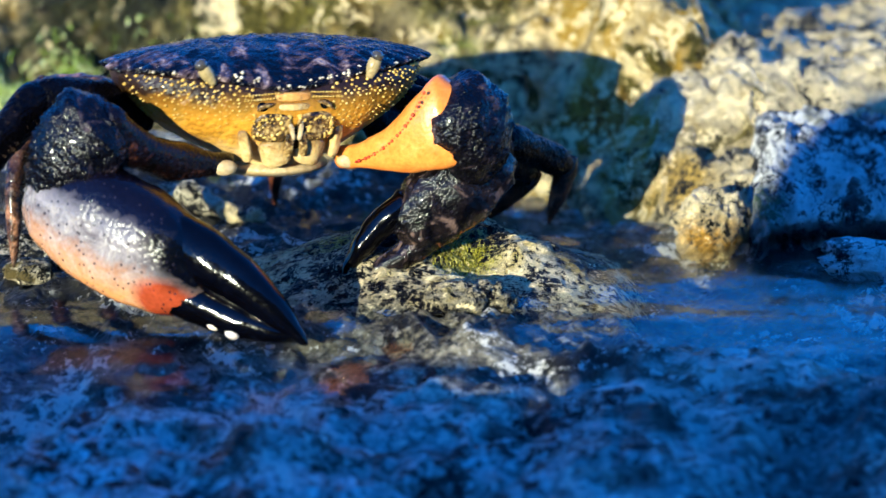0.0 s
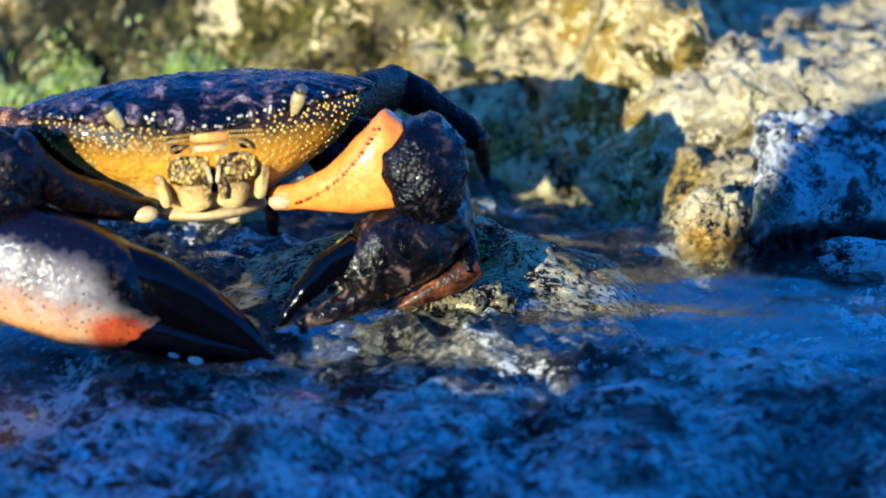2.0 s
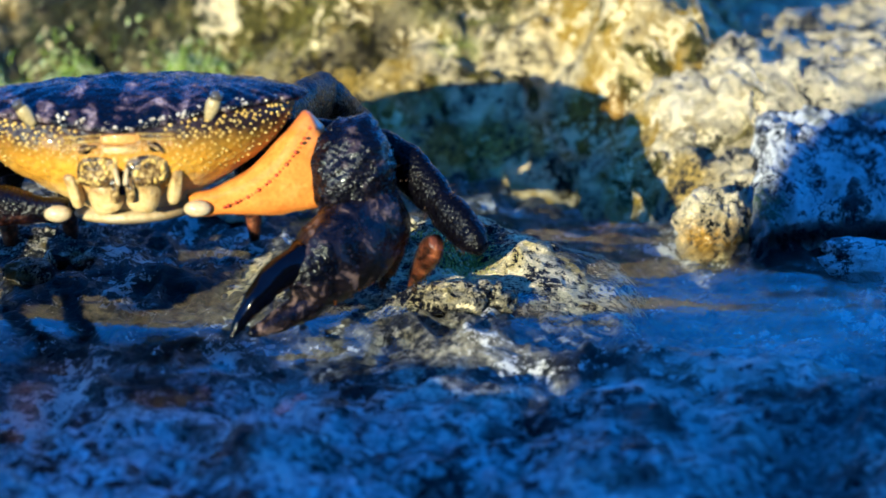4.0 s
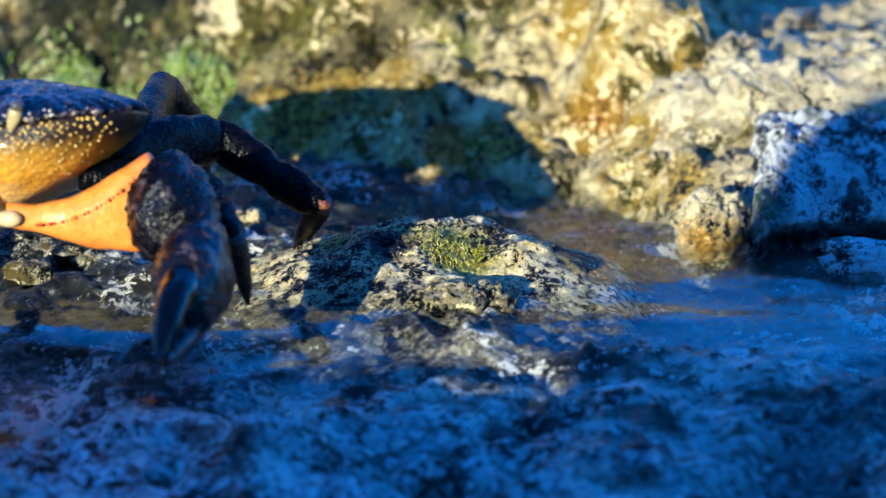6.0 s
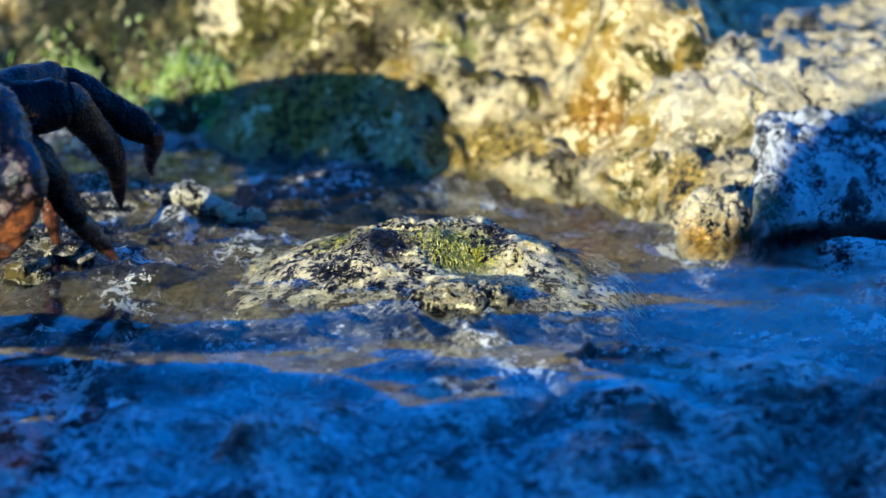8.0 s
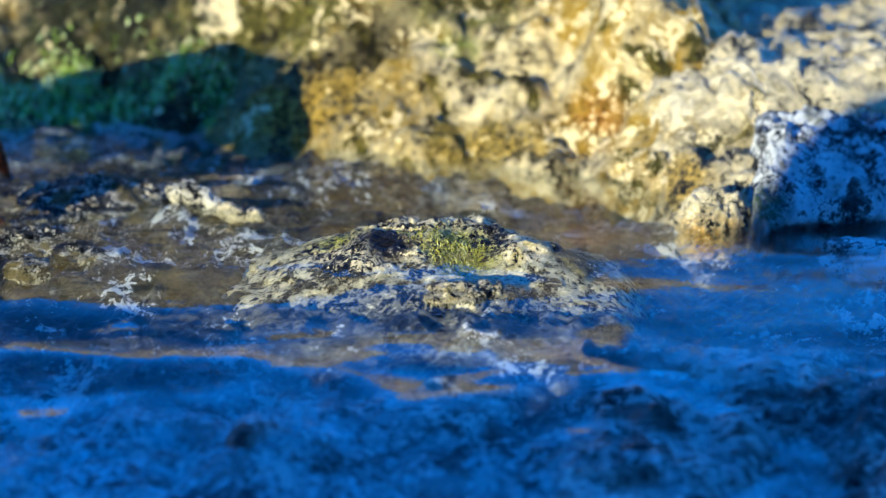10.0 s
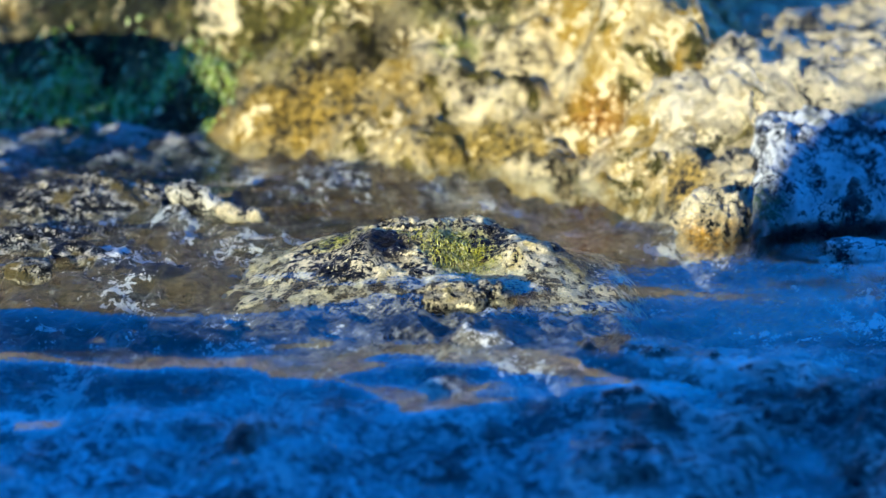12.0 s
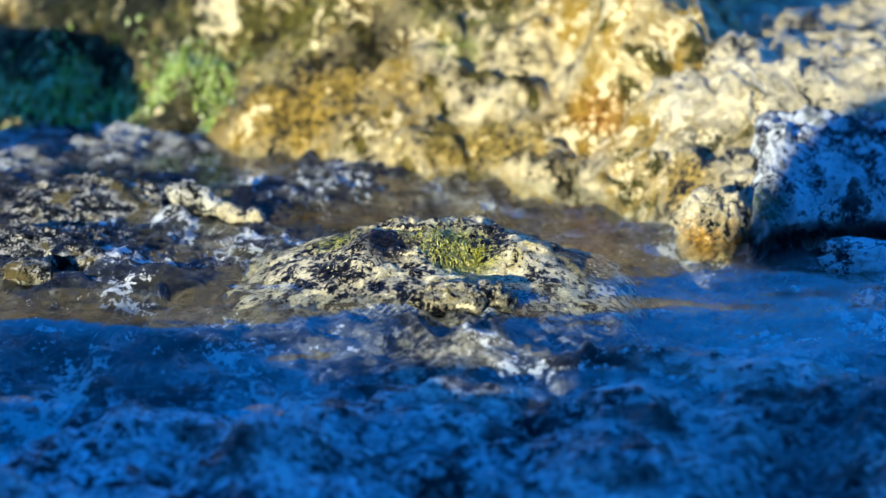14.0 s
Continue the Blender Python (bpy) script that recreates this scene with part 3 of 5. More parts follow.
# ---- the crab ----
def shell_material(name, stops, gloss=0.28, blots=(), low=None, low_at=(-0.006, 0.002), speck=0.0, bump_size=900, bumps=0.5, top=None, top_at=(0.003, 0.009), coat=0.18, blotch=190, spec=0.18):
    """Shell: mottled by noise through the stops, another colour low down or high up on its own axes, dark specks."""
    m, n, l, b = material(name)
    co = n.new("ShaderNodeTexCoord").outputs["Object"]
    mott = noise_node(n, l, co, blotch, 5, 0.65, 0.6)
    fine = noise_node(n, l, co, 900, 4, 0.65)
    col = ramp(n, l, mott, stops)
    sep = n.new("ShaderNodeSeparateXYZ")
    l.new(co, sep.inputs[0])
    wob = maths(n, l, "ADD", sep.outputs["Z"], maths(n, l, "MULTIPLY", maths(n, l, "SUBTRACT", mott, 0.5), 0.012))
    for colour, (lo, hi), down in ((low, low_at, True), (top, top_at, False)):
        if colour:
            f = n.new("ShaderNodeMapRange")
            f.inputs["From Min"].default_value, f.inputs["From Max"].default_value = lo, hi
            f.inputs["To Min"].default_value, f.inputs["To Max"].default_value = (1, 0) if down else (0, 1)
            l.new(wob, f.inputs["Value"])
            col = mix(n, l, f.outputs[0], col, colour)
    for colour, place, radii in blots:
        f = maths(n, l, "MULTIPLY", patch(n, l, co, place, radii), maths(n, l, "MULTIPLY", mott, 5.0), clamp=True)
        col = mix(n, l, f, col, colour)
    if speck:
        sp = node(n, "ShaderNodeTexVoronoi", Scale=520.0)
        l.new(co, sp.inputs["Vector"])
        col = mix(n, l, ramp(n, l, sp.outputs["Distance"], [(0.12, speck), (0.24, 0.0)]), col, (0.015, 0.012, 0.02))
    col = mix(n, l, 0.45, col, ramp(n, l, fine, [(0.3, 0.35), (0.7, 1.0)]), "MULTIPLY")
    l.new(col, b.inputs["Base Color"])
    l.new(ramp(n, l, fine, [(0.3, gloss - 0.06), (0.7, gloss + 0.14)]), b.inputs["Roughness"])
    b.inputs["Coat Weight"].default_value = coat
    b.inputs["Specular IOR Level"].default_value = spec
    b.inputs["Coat Roughness"].default_value = 0.07
    v = node(n, "ShaderNodeTexVoronoi", Scale=float(bump_size))
    l.new(co, v.inputs["Vector"])
    h = maths(n, l, "ADD", maths(n, l, "MULTIPLY", v.outputs["Distance"], -1.0), maths(n, l, "MULTIPLY", fine, 0.8))
    bump(n, l, b, h, bumps, 0.0006)
    return m


DARK = [(0.44, (0.0008, 0.0007, 0.0016)), (0.52, (0.003, 0.0022, 0.005)), (0.59, (0.07, 0.045, 0.055)), (0.68, (0.30, 0.22, 0.22))]
SHELL = shell_material("dark_shell", DARK, 0.22, bump_size=700, bumps=0.9, coat=0.22, blotch=150)
CARPUS = shell_material("wrist_shell", [(0.44, (0.0008, 0.0007, 0.0016)), (0.57, (0.003, 0.0024, 0.005)), (0.70, (0.07, 0.048, 0.054))], 0.24, bump_size=950, bumps=0.6, coat=0.10)
LEG = shell_material("leg_shell", [(0.42, (0.0008, 0.0007, 0.0016)), (0.64, (0.002, 0.0016, 0.003)), (0.80, (0.02, 0.013, 0.015))], 0.26, bumps=0.5, coat=0.03, spec=0.09)
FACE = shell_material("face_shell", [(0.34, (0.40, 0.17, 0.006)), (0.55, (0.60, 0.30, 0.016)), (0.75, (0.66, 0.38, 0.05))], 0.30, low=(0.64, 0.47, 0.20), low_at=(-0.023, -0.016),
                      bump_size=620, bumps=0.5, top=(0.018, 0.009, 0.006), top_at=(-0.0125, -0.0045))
ORANGE = shell_material("orange_shell", [(0.30, (0.60, 0.17, 0.012)), (0.60, (0.72, 0.25, 0.03)), (0.80, (0.76, 0.36, 0.08))], 0.30, bumps=0.12, top=(0.58, 0.15, 0.05), top_at=(0.008, 0.014), coat=0.4)
FACE_LOW = shell_material("mouth_edge", [(0.3, (0.46, 0.19, 0.03)), (0.7, (0.64, 0.36, 0.10))], 0.3, bumps=0.3)
RUST = shell_material("rust_shell", [(0.42, (0.012, 0.004, 0.002)), (0.56, (0.09, 0.026, 0.010)), (0.74, (0.34, 0.11, 0.035))], 0.35, bumps=0.3)
KNEE = shell_material("knee_shell", [(0.40, (0.006, 0.004, 0.004)), (0.54, (0.06, 0.028, 0.016)), (0.70, (0.34, 0.16, 0.08))], 0.24, bumps=0.5)
# near-black umber puts the claw's shadow into the great arm joint's colour
UMBER_SHADE = shell_material("shaded_umber_shell", [(0.42, (0.001, 0.0007, 0.001)), (0.58, (0.005, 0.002, 0.002)), (0.74, (0.08, 0.028, 0.014))], 0.22, bumps=0.5)
CREAM = shell_material("cream_shell", [(0.30, (0.34, 0.22, 0.08)), (0.50, (0.50, 0.37, 0.19)), (0.75, (0.60, 0.48, 0.30))], 0.30, bumps=0.2)
JAW = shell_material("jaw_shell", [(0.36, (0.20, 0.10, 0.025)), (0.46, (0.50, 0.33, 0.11)), (0.70, (0.60, 0.45, 0.20))], 0.30, bumps=0.3, top=(0.12, 0.065, 0.025), top_at=(0.0015, 0.0050))
MOUTH = shell_material("mouth_shell", [(0.40, (0.010, 0.007, 0.004)), (0.50, (0.12, 0.065, 0.018)), (0.60, (0.46, 0.31, 0.10))], 0.22, bumps=0.5, blotch=330, coat=0.5)
PALM = shell_material("pale_palm", [(0.34, (0.10, 0.085, 0.10)), (0.54, (0.24, 0.21, 0.22)), (0.74, (0.46, 0.41, 0.36))], 0.14, low=(0.62, 0.28, 0.09), low_at=(-0.013, -0.001), speck=0.9,
                      bump_size=700, bumps=0.3, top=(0.003, 0.002, 0.005), top_at=(0.003, 0.009), coat=0.35, blots=[((0.30, 0.05, 0.014), (0.043, -0.008, -0.008), (0.010, 0.02, 0.007)), ((0.001, 0.001, 0.002), (0.048, -0.004, 0.006), (0.019, 0.02, 0.012))])
PALM_DARK = shell_material("dark_palm", [(0.43, (0.0008, 0.0007, 0.0014)), (0.56, (0.010, 0.007, 0.008)), (0.68, (0.16, 0.105, 0.085))], 0.16, low=(0.42, 0.14, 0.035), low_at=(-0.0125, -0.0092), speck=0.8, bump_size=1500, bumps=0.35, blots=[((0.55, 0.16, 0.04), (0.026, -0.008, -0.003), (0.006, 0.012, 0.005))])
BLACK = shell_material("black_finger", [(0.4, (0.0005, 0.0004, 0.0008)), (0.7, (0.001, 0.0008, 0.0014))], 0.09, bumps=0.06, coat=0.2)
RED = shell_material("red_patch", [(0.4, (0.40, 0.04, 0.01)), (0.7, (0.60, 0.14, 0.03))], 0.25, bumps=0.1)
BEAD = shell_material("pale_beads", [(0.35, (0.42, 0.25, 0.03)), (0.55, (0.62, 0.42, 0.10)), (0.75, (0.70, 0.56, 0.28))], 0.22, bumps=0.05)
PEARL = shell_material("wet_beads", [(0.35, (0.30, 0.22, 0.12)), (0.6, (0.62, 0.54, 0.40))], 0.12, bumps=0.05, coat=0.8)
TIP = shell_material("white_tooth", [(0.4, (0.70, 0.58, 0.48)), (0.7, (0.80, 0.72, 0.62))], 0.2, bumps=0.05)
STALK = shell_material("eye_stalk", [(0.35, (0.20, 0.14, 0.05)), (0.6, (0.40, 0.31, 0.14))], 0.2, bumps=0.05)
EYE = shell_material("eye", [(0.4, (0.03, 0.025, 0.02)), (0.65, (0.10, 0.085, 0.06))], 0.08, bumps=0.0, coat=1.0)
HAIR = shell_material("bristle", [(0.4, (0.015, 0.009, 0.005)), (0.7, (0.11, 0.065, 0.034))], 0.5, bumps=0.0, coat=0.0)


def loft(rows, sides=30, steps=34, rough=0.0, size=0.004, warts=0.0, wart_size=0.0025, square=2.0, seed=1):
    """A closed body along x: rows of x, centre y, centre z, half width in y, half height in z; square > 2 flattens its sides."""
    rows = np.array(rows, float)
    s = np.linspace(0, 1, len(rows))
    u = np.linspace(0, 1, steps)
    k = np.stack([np.interp(u, s, rows[:, i]) for i in range(5)], 1)
    for _ in range(2):
        k[1:-1] = 0.25 * k[:-2] + 0.5 * k[1:-1] + 0.25 * k[2:]
    a = np.linspace(0, 2 * math.pi, sides, endpoint=False)
    ca, sa = np.cos(a), np.sin(a)
    ca, sa = np.sign(ca) * np.abs(ca) ** (2 / square), np.sign(sa) * np.abs(sa) ** (2 / square)
    p = np.zeros((steps, sides, 3))
    p[:, :, 0] = k[:, None, 0]
    p[:, :, 1] = k[:, None, 1] + k[:, None, 3] * ca
    p[:, :, 2] = k[:, None, 2] + k[:, None, 4] * sa
    out = np.zeros_like(p)
    out[:, :, 1], out[:, :, 2] = ca, sa
    f = p.reshape(-1, 3)
    d = rough * fbm(f + seed, size, 3, seed)
    if warts:
        d = d + warts * np.maximum(0, 0.42 - cells(f + seed * 0.3, wart_size, seed)) / 0.42
    p = p + out * d.reshape(steps, sides, 1)
    bm = bmesh.new()
    v = [[bm.verts.new(q) for q in ring] for ring in p]
    for i in range(steps - 1):
        for j in range(sides):
            bm.faces.new((v[i][j], v[i][(j + 1) % sides], v[i + 1][(j + 1) % sides], v[i + 1][j]))
    bm.faces.new(v[0])
    bm.faces.new(v[-1])
    return bm


def ball(bm, at, radii, level=2, turn=None):
    m = Matrix.Translation(at) @ (turn or Matrix()) @ Matrix.Diagonal((*radii, 1))
    bmesh.ops.create_icosphere(bm, subdivisions=level, radius=1.0, matrix=m)


def hairs(bm, spots, length, r=0.00011, seed=1):
    """Bristles: thin three-sided spikes at (place, way)."""
    rng = random.Random(seed)
    for at, way in spots:
        w = Vector(way).normalized() + Vector([rng.uniform(-0.35, 0.35) for _ in range(3)])
        w.normalize()
        side = w.orthogonal().normalized()
        up = w.cross(side)
        ring = [bm.verts.new(Vector(at) + r * (math.cos(q) * side + math.sin(q) * up)) for q in (0, 2.1, 4.2)]
        tip = bm.verts.new(Vector(at) + w * length * rng.uniform(0.5, 1.1))
        for i in range(3):
            bm.faces.new((ring[i], ring[(i + 1) % 3], tip))


def rim(a):
    """The shell's outline at the angle a: x, y, and the height of its edge."""
    c, s = np.cos(a), np.sin(a)
    e = 2 / 2.35
    x = 0.042 * np.sign(c) * np.abs(c) ** e
    y = np.where(s < 0, -0.0215 * np.abs(s) ** e, 0.042 * np.abs(s) ** 0.9)
    z = np.where(s < 0, -0.0004 - 0.0036 * np.exp(-(x / 0.0125) ** 2), -0.004 * np.abs(s)) + 0.0020 * smooth(0.018, 0.042, np.abs(x)) * smooth(0.7, 0.0, s)
    return x, y, z


def carapace_mesh():
    n, m = 260, 72
    a = np.linspace(0, 2 * math.pi, n, endpoint=False)
    x, y, z = rim(a)
    # saw teeth along the front side edges
    s = np.sin(a)
    teeth = np.where((s < 0.1) & (np.abs(x) > 0.017), np.abs(np.sin(a * 19)) ** 2 * (0.0014 + 0.0016 * smooth(0.036, 0.042, np.abs(x))), 0)
    x, y = x * (1 + teeth / 0.042), y * (1 + teeth / 0.03)
    p = []
    for i in range(m):
        q = 1 - i / m
        dome = 0.0074 * (1 - q ** 2.3) ** 0.85
        px, py = x * q, 0.006 + (y - 0.006) * q
        pz = z * q ** 2 + dome
        p.append(np.stack([px, py, pz], 1))
    p = np.array(p).reshape(-1, 3)
    fade = np.repeat(1 - np.arange(m) / m, n)
    lump = 0.0009 * fbm(p, 0.011, 3, 7) + 0.0008 * np.maximum(0, 0.45 - cells(p, 0.0042, 4)) + 0.0010 * np.maximum(0, 0.45 - cells(p, 0.0019, 6))
    p[:, 2] += lump * (1 - 0.6 * fade)
    # grooves between the regions of the back
    p[:, 2] -= 0.0009 * np.exp(-((np.abs(p[:, 0]) - 0.014) / 0.0018) ** 2) * smooth(0.012, -0.012, p[:, 1])
    bm = bmesh.new()
    v = [bm.verts.new(q) for q in p]
    for i in range(m - 1):
        for j in range(n):
            k = (j + 1) % n
            bm.faces.new((v[i * n + j], v[i * n + k], v[(i + 1) * n + k], v[(i + 1) * n + j]))
    bm.faces.new(v[(m - 1) * n:])
    low = [bm.verts.new((q[0] * 0.97, q[1] * 0.97, q[2] - 0.0012)) for q in p[:n]]
    for j in range(n):
        k = (j + 1) % n
        bm.faces.new((v[k], v[j], low[j], low[k]))
    return bm


def belly(a, q):
    """A point of the lower body: angle a round it, depth q from 0 (the edge) to 1."""
    x, y, z = rim(np.asarray(a, float))
    q = np.asarray(q, float)
    sx = 0.12 + 0.88 * (1 - q ** 1.8)
    sy = 1 - np.where(y < 0, 0.32, 0.6) * q ** 2
    bulge = 0.0022 * np.sin(np.clip(q * 1.5, 0, 1) * math.pi)
    return np.stack([x * sx * 0.985, 0.006 + (y * 0.97 - 0.006) * sy - np.where(y < 0, bulge, 0), (z - 0.001) * (1 - q) - 0.0275 * q], -1)


def face_mesh():
    n, m = 110, 36
    a = np.linspace(0, 2 * math.pi, n, endpoint=False)
    bm = bmesh.new()
    rings = []
    for i in range(m):
        p = belly(a, np.full(n, i / (m - 1)))
        p += 0.0003 * fbm(p, 0.004, 2, 15)[:, None]
        rings.append([bm.verts.new(q) for q in p])
    for i in range(m - 1):
        for j in range(n):
            k = (j + 1) % n
            bm.faces.new((rings[i][j], rings[i][k], rings[i + 1][k], rings[i + 1][j]))
    bm.faces.new(rings[-1])
    bm.faces.new(rings[0])
    return bm


def plate(w, h, d, seed=1, bend=0.0):
    """A rounded upright plate, its face towards -y."""
    bm = bmesh.new()
    bmesh.ops.create_icosphere(bm, subdivisions=4, radius=1.0)
    for v in bm.verts:
        c = v.co
        e = [math.copysign(abs(q) ** 0.55, q) for q in c]
        v.co = (e[0] * w / 2, e[1] * d / 2 + bend * e[0] ** 2, e[2] * h / 2)
    p = np.array([v.co[:] for v in bm.verts])
    k = 0.00035 * fbm(p + seed, 0.003, 3, seed)
    for v, q in zip(bm.verts, k):
        v.co.y += q
    return bm


def crab_body():
    crab = new("crab")
    tagged(crab, "dark purple warty shore crab with orange claws wading in the pool", "crab")
    shell = part("carapace", carapace_mesh(), SHELL, crab, "dark mottled domed back shell with toothed edge")
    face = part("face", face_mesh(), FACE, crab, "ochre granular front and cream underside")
    rng = random.Random(4)
    # yellow granules packed over the cheeks, thinning out downwards
    bm = bmesh.new()
    taken = {}
    for _ in range(9000):
        a = math.pi * (1 + rng.random())
        q = abs(rng.gauss(0.0, 0.24)) + 0.02
        p = belly(np.array([a]), np.array([q]))[0]
        if q > 0.55 or abs(p[0]) < 0.0105 or abs(p[0]) > 0.0405:
            continue
        cell = (round(p[0] / 0.00088), round(p[2] / 0.00088))
        if any((cell[0] + i, cell[1] + j) in taken for i, j in ((0, 0), (1, 0), (0, 1), (-1, 0), (0, -1))):
            continue
        taken[cell] = 1
        r = rng.uniform(0.00026, 0.00056) * (1.15 - 1.2 * q)
        ball(bm, p, (r, r * 0.7, r), 1)
    tagged(part("granule_crust", bm, BEAD, face, "yellow beads packed over the cheeks"), kind="stuff")
    bm = bmesh.new()
    for i in range(150):
        a = math.pi * (1 + rng.random())
        x, y, z = [float(v) for v in rim(np.array(a))]
        q = 1 - abs(rng.gauss(0, 0.035))
        r = rng.uniform(0.00022, 0.00065)
        ball(bm, (x * q, 0.006 + (y - 0.006) * q - 0.0004, z * q * q + 0.0074 * (1 - q ** 2.3) ** 0.85 - 0.0004), (r, r, r), 1)
    tagged(part("granule_crust", bm, PEARL, shell, "wet pale beads along the brow"), kind="stuff")
    # two strips above the mouth, bead rows beside them
    for name, w, h, y, z, mat, label in (("epistome", 0.0100, 0.0024, -0.0214, -0.0062, FACE_LOW, "orange strip above the mouth"), ("lip", 0.0092, 0.0018, -0.0219, -0.0088, JAW, "pale lip plate")):
        ob = part(name, plate(w, h, 0.0028, 3, 0.0008), mat, crab, label)
        ob.location = (0, y, z)
    bm = bmesh.new()
    for i in range(44):
        side = 1 if i % 2 else -1
        u = (i // 2) / 21
        r = rng.uniform(0.00026, 0.00040)
        ball(bm, (side * (0.0045 + 0.0085 * u), -0.0232 + 0.0014 * u, -0.0050 - 0.0005 * u - 0.0012 * ((i // 2) % 2)), (r, r, r), 1)
    tagged(part("granule_crust", bm, BEAD, face, "bead rows under the brow"), kind="stuff")
    # black plate stands in for the shade between the jaws
    bm = plate(0.0170, 0.0120, 0.0030, 4, 0.0012)
    ob = part("mouth_shade_plate", bm, BLACK, crab, "black plate standing for the dark gap behind the jaws")
    ob.location = (0, -0.0198, -0.0140)
    for side in (-1, 1):
        # eye on its stalk
        bm = loft([(-0.003, 0, 0, 0.0008, 0.0009), (0.0, 0, 0, 0.0016, 0.0018), (0.0016, 0, 0, 0.0017, 0.0018), (0.0028, 0, 0, 0.0013, 0.0014), (0.0034, 0, 0, 0.0007, 0.0008)], 20, 18)
        stalk = part("eyestalk", bm, STALK, crab, "cream eyestalk")
        stalk.matrix_basis = pose(side * 0.0222, -0.0200, 0.0002, 0, 0, 0) @ Matrix.Rotation(radians(-68 if side > 0 else -124), 4, "Y")
        bm = bmesh.new()
        ball(bm, (0.0031, -0.0003, 0), (0.0016, 0.0016, 0.0017), 3)
        part("eye", bm, EYE, stalk, "glossy dark eye")
        # black ball for the shade in the socket's hollow, with a folded feeler
        bm = bmesh.new()
        ball(bm, (0, 0, 0), (0.0023, 0.0016, 0.0018), 3)
        socket = part("feeler_socket_dark", bm, BLACK, crab, "black ball standing for the dark feeler socket")
        socket.location = (side * 0.0082, -0.0208, -0.0086)
        bm = loft([(-0.0020, 0, 0, 0.0004, 0.0004), (-0.001, -0.0006, 0.0003, 0.0006, 0.0006), (0.001, -0.0008, 0.0002, 0.0006, 0.0006), (0.0026, 0, -0.0004, 0.0003, 0.0003)], 12, 14)
        feeler = part("feeler", bm, MOUTH, socket, "folded banded feeler")
        feeler.matrix_basis = pose(0, -0.0016, 0.0002, 0, side * 24, 0)
        # mottled upper jaw plate with a ring of pale beads, cream lower one, outer strips
        bm = plate(0.0104, 0.0076, 0.0030, 5 + side, 0.0008)
        jaw = part("jaw_plate", bm, MOUTH, crab, "brown mottled jaw plate")
        jaw.matrix_basis = pose(side * 0.0060, -0.0214, -0.0140, 6, side * -4, side * 8)
        bm = bmesh.new()
        for i in range(17):
            q = i * 0.37 + rng.gauss(0, 0.12)
            ring = 0.0028 * rng.uniform(0.75, 1.15)
            r = rng.uniform(0.00030, 0.00062)
            ball(bm, (side * 0.0008 + ring * 1.2 * math.cos(q), -0.0014, 0.0002 + ring * math.sin(q)), (r * rng.uniform(0.8, 1.8), r * 0.5, r * rng.uniform(0.8, 1.9)), 1)
        for i in range(40):
            x, z = rng.uniform(-0.0050, 0.0050), rng.uniform(-0.0036, 0.0036)
            r = rng.uniform(0.00018, 0.00040)
            ball(bm, (x, -0.0013 + 20 * x * x, z), (r, r, r), 1)
        tagged(part("bead_ring", bm, BEAD, jaw, "pale beads of the jaw plate"), kind="stuff")
        bm = plate(0.0078, 0.0076, 0.0030, 7 + side, 0.0010)
        low = part("jaw_plate", bm, JAW, crab, "cream lower jaw plate")
        low.matrix_basis = pose(side * 0.0047, -0.0198, -0.0208, 16, side * 14, side * 10)
        bm = plate(0.0030, 0.0092, 0.0030, 9 + side)
        strip = part("jaw_strip", bm, JAW, crab, "cream outer jaw strip")
        strip.matrix_basis = pose(side * 0.0122, -0.0178, -0.0186, 14, side * 7, side * 22)
        for k, (x, z, w, h) in enumerate(((0.0011, -0.0152, 0.0011, 0.0044), (0.0019, -0.0186, 0.0022, 0.0064), (0.0016, -0.0118, 0.0014, 0.0024))):
            bm = plate(w, h, 0.0016, 2 + k)
            ob = part("palp", bm, (CREAM, MOUTH, BEAD)[k], crab)
            ob.matrix_basis = pose(side * x, -0.0232 + 0.0006 * k, z, 8, side * (10 - 14 * k), 0)
        bm = bmesh.new()
        ball(bm, (0, 0, 0), (0.0034, 0.0022, 0.0021), 3)
        ob = part("coxa", bm, CREAM, crab, "cream knob at the claw's root")
        ob.location = (side * 0.0170, -0.0150, -0.0246)
    bm = bmesh.new()
    ball(bm, (0, -0.001, -0.0262), (0.0150, 0.0150, 0.0030), 4)
    part("sternum", bm, CREAM, crab, "cream breast plate")
    return crab


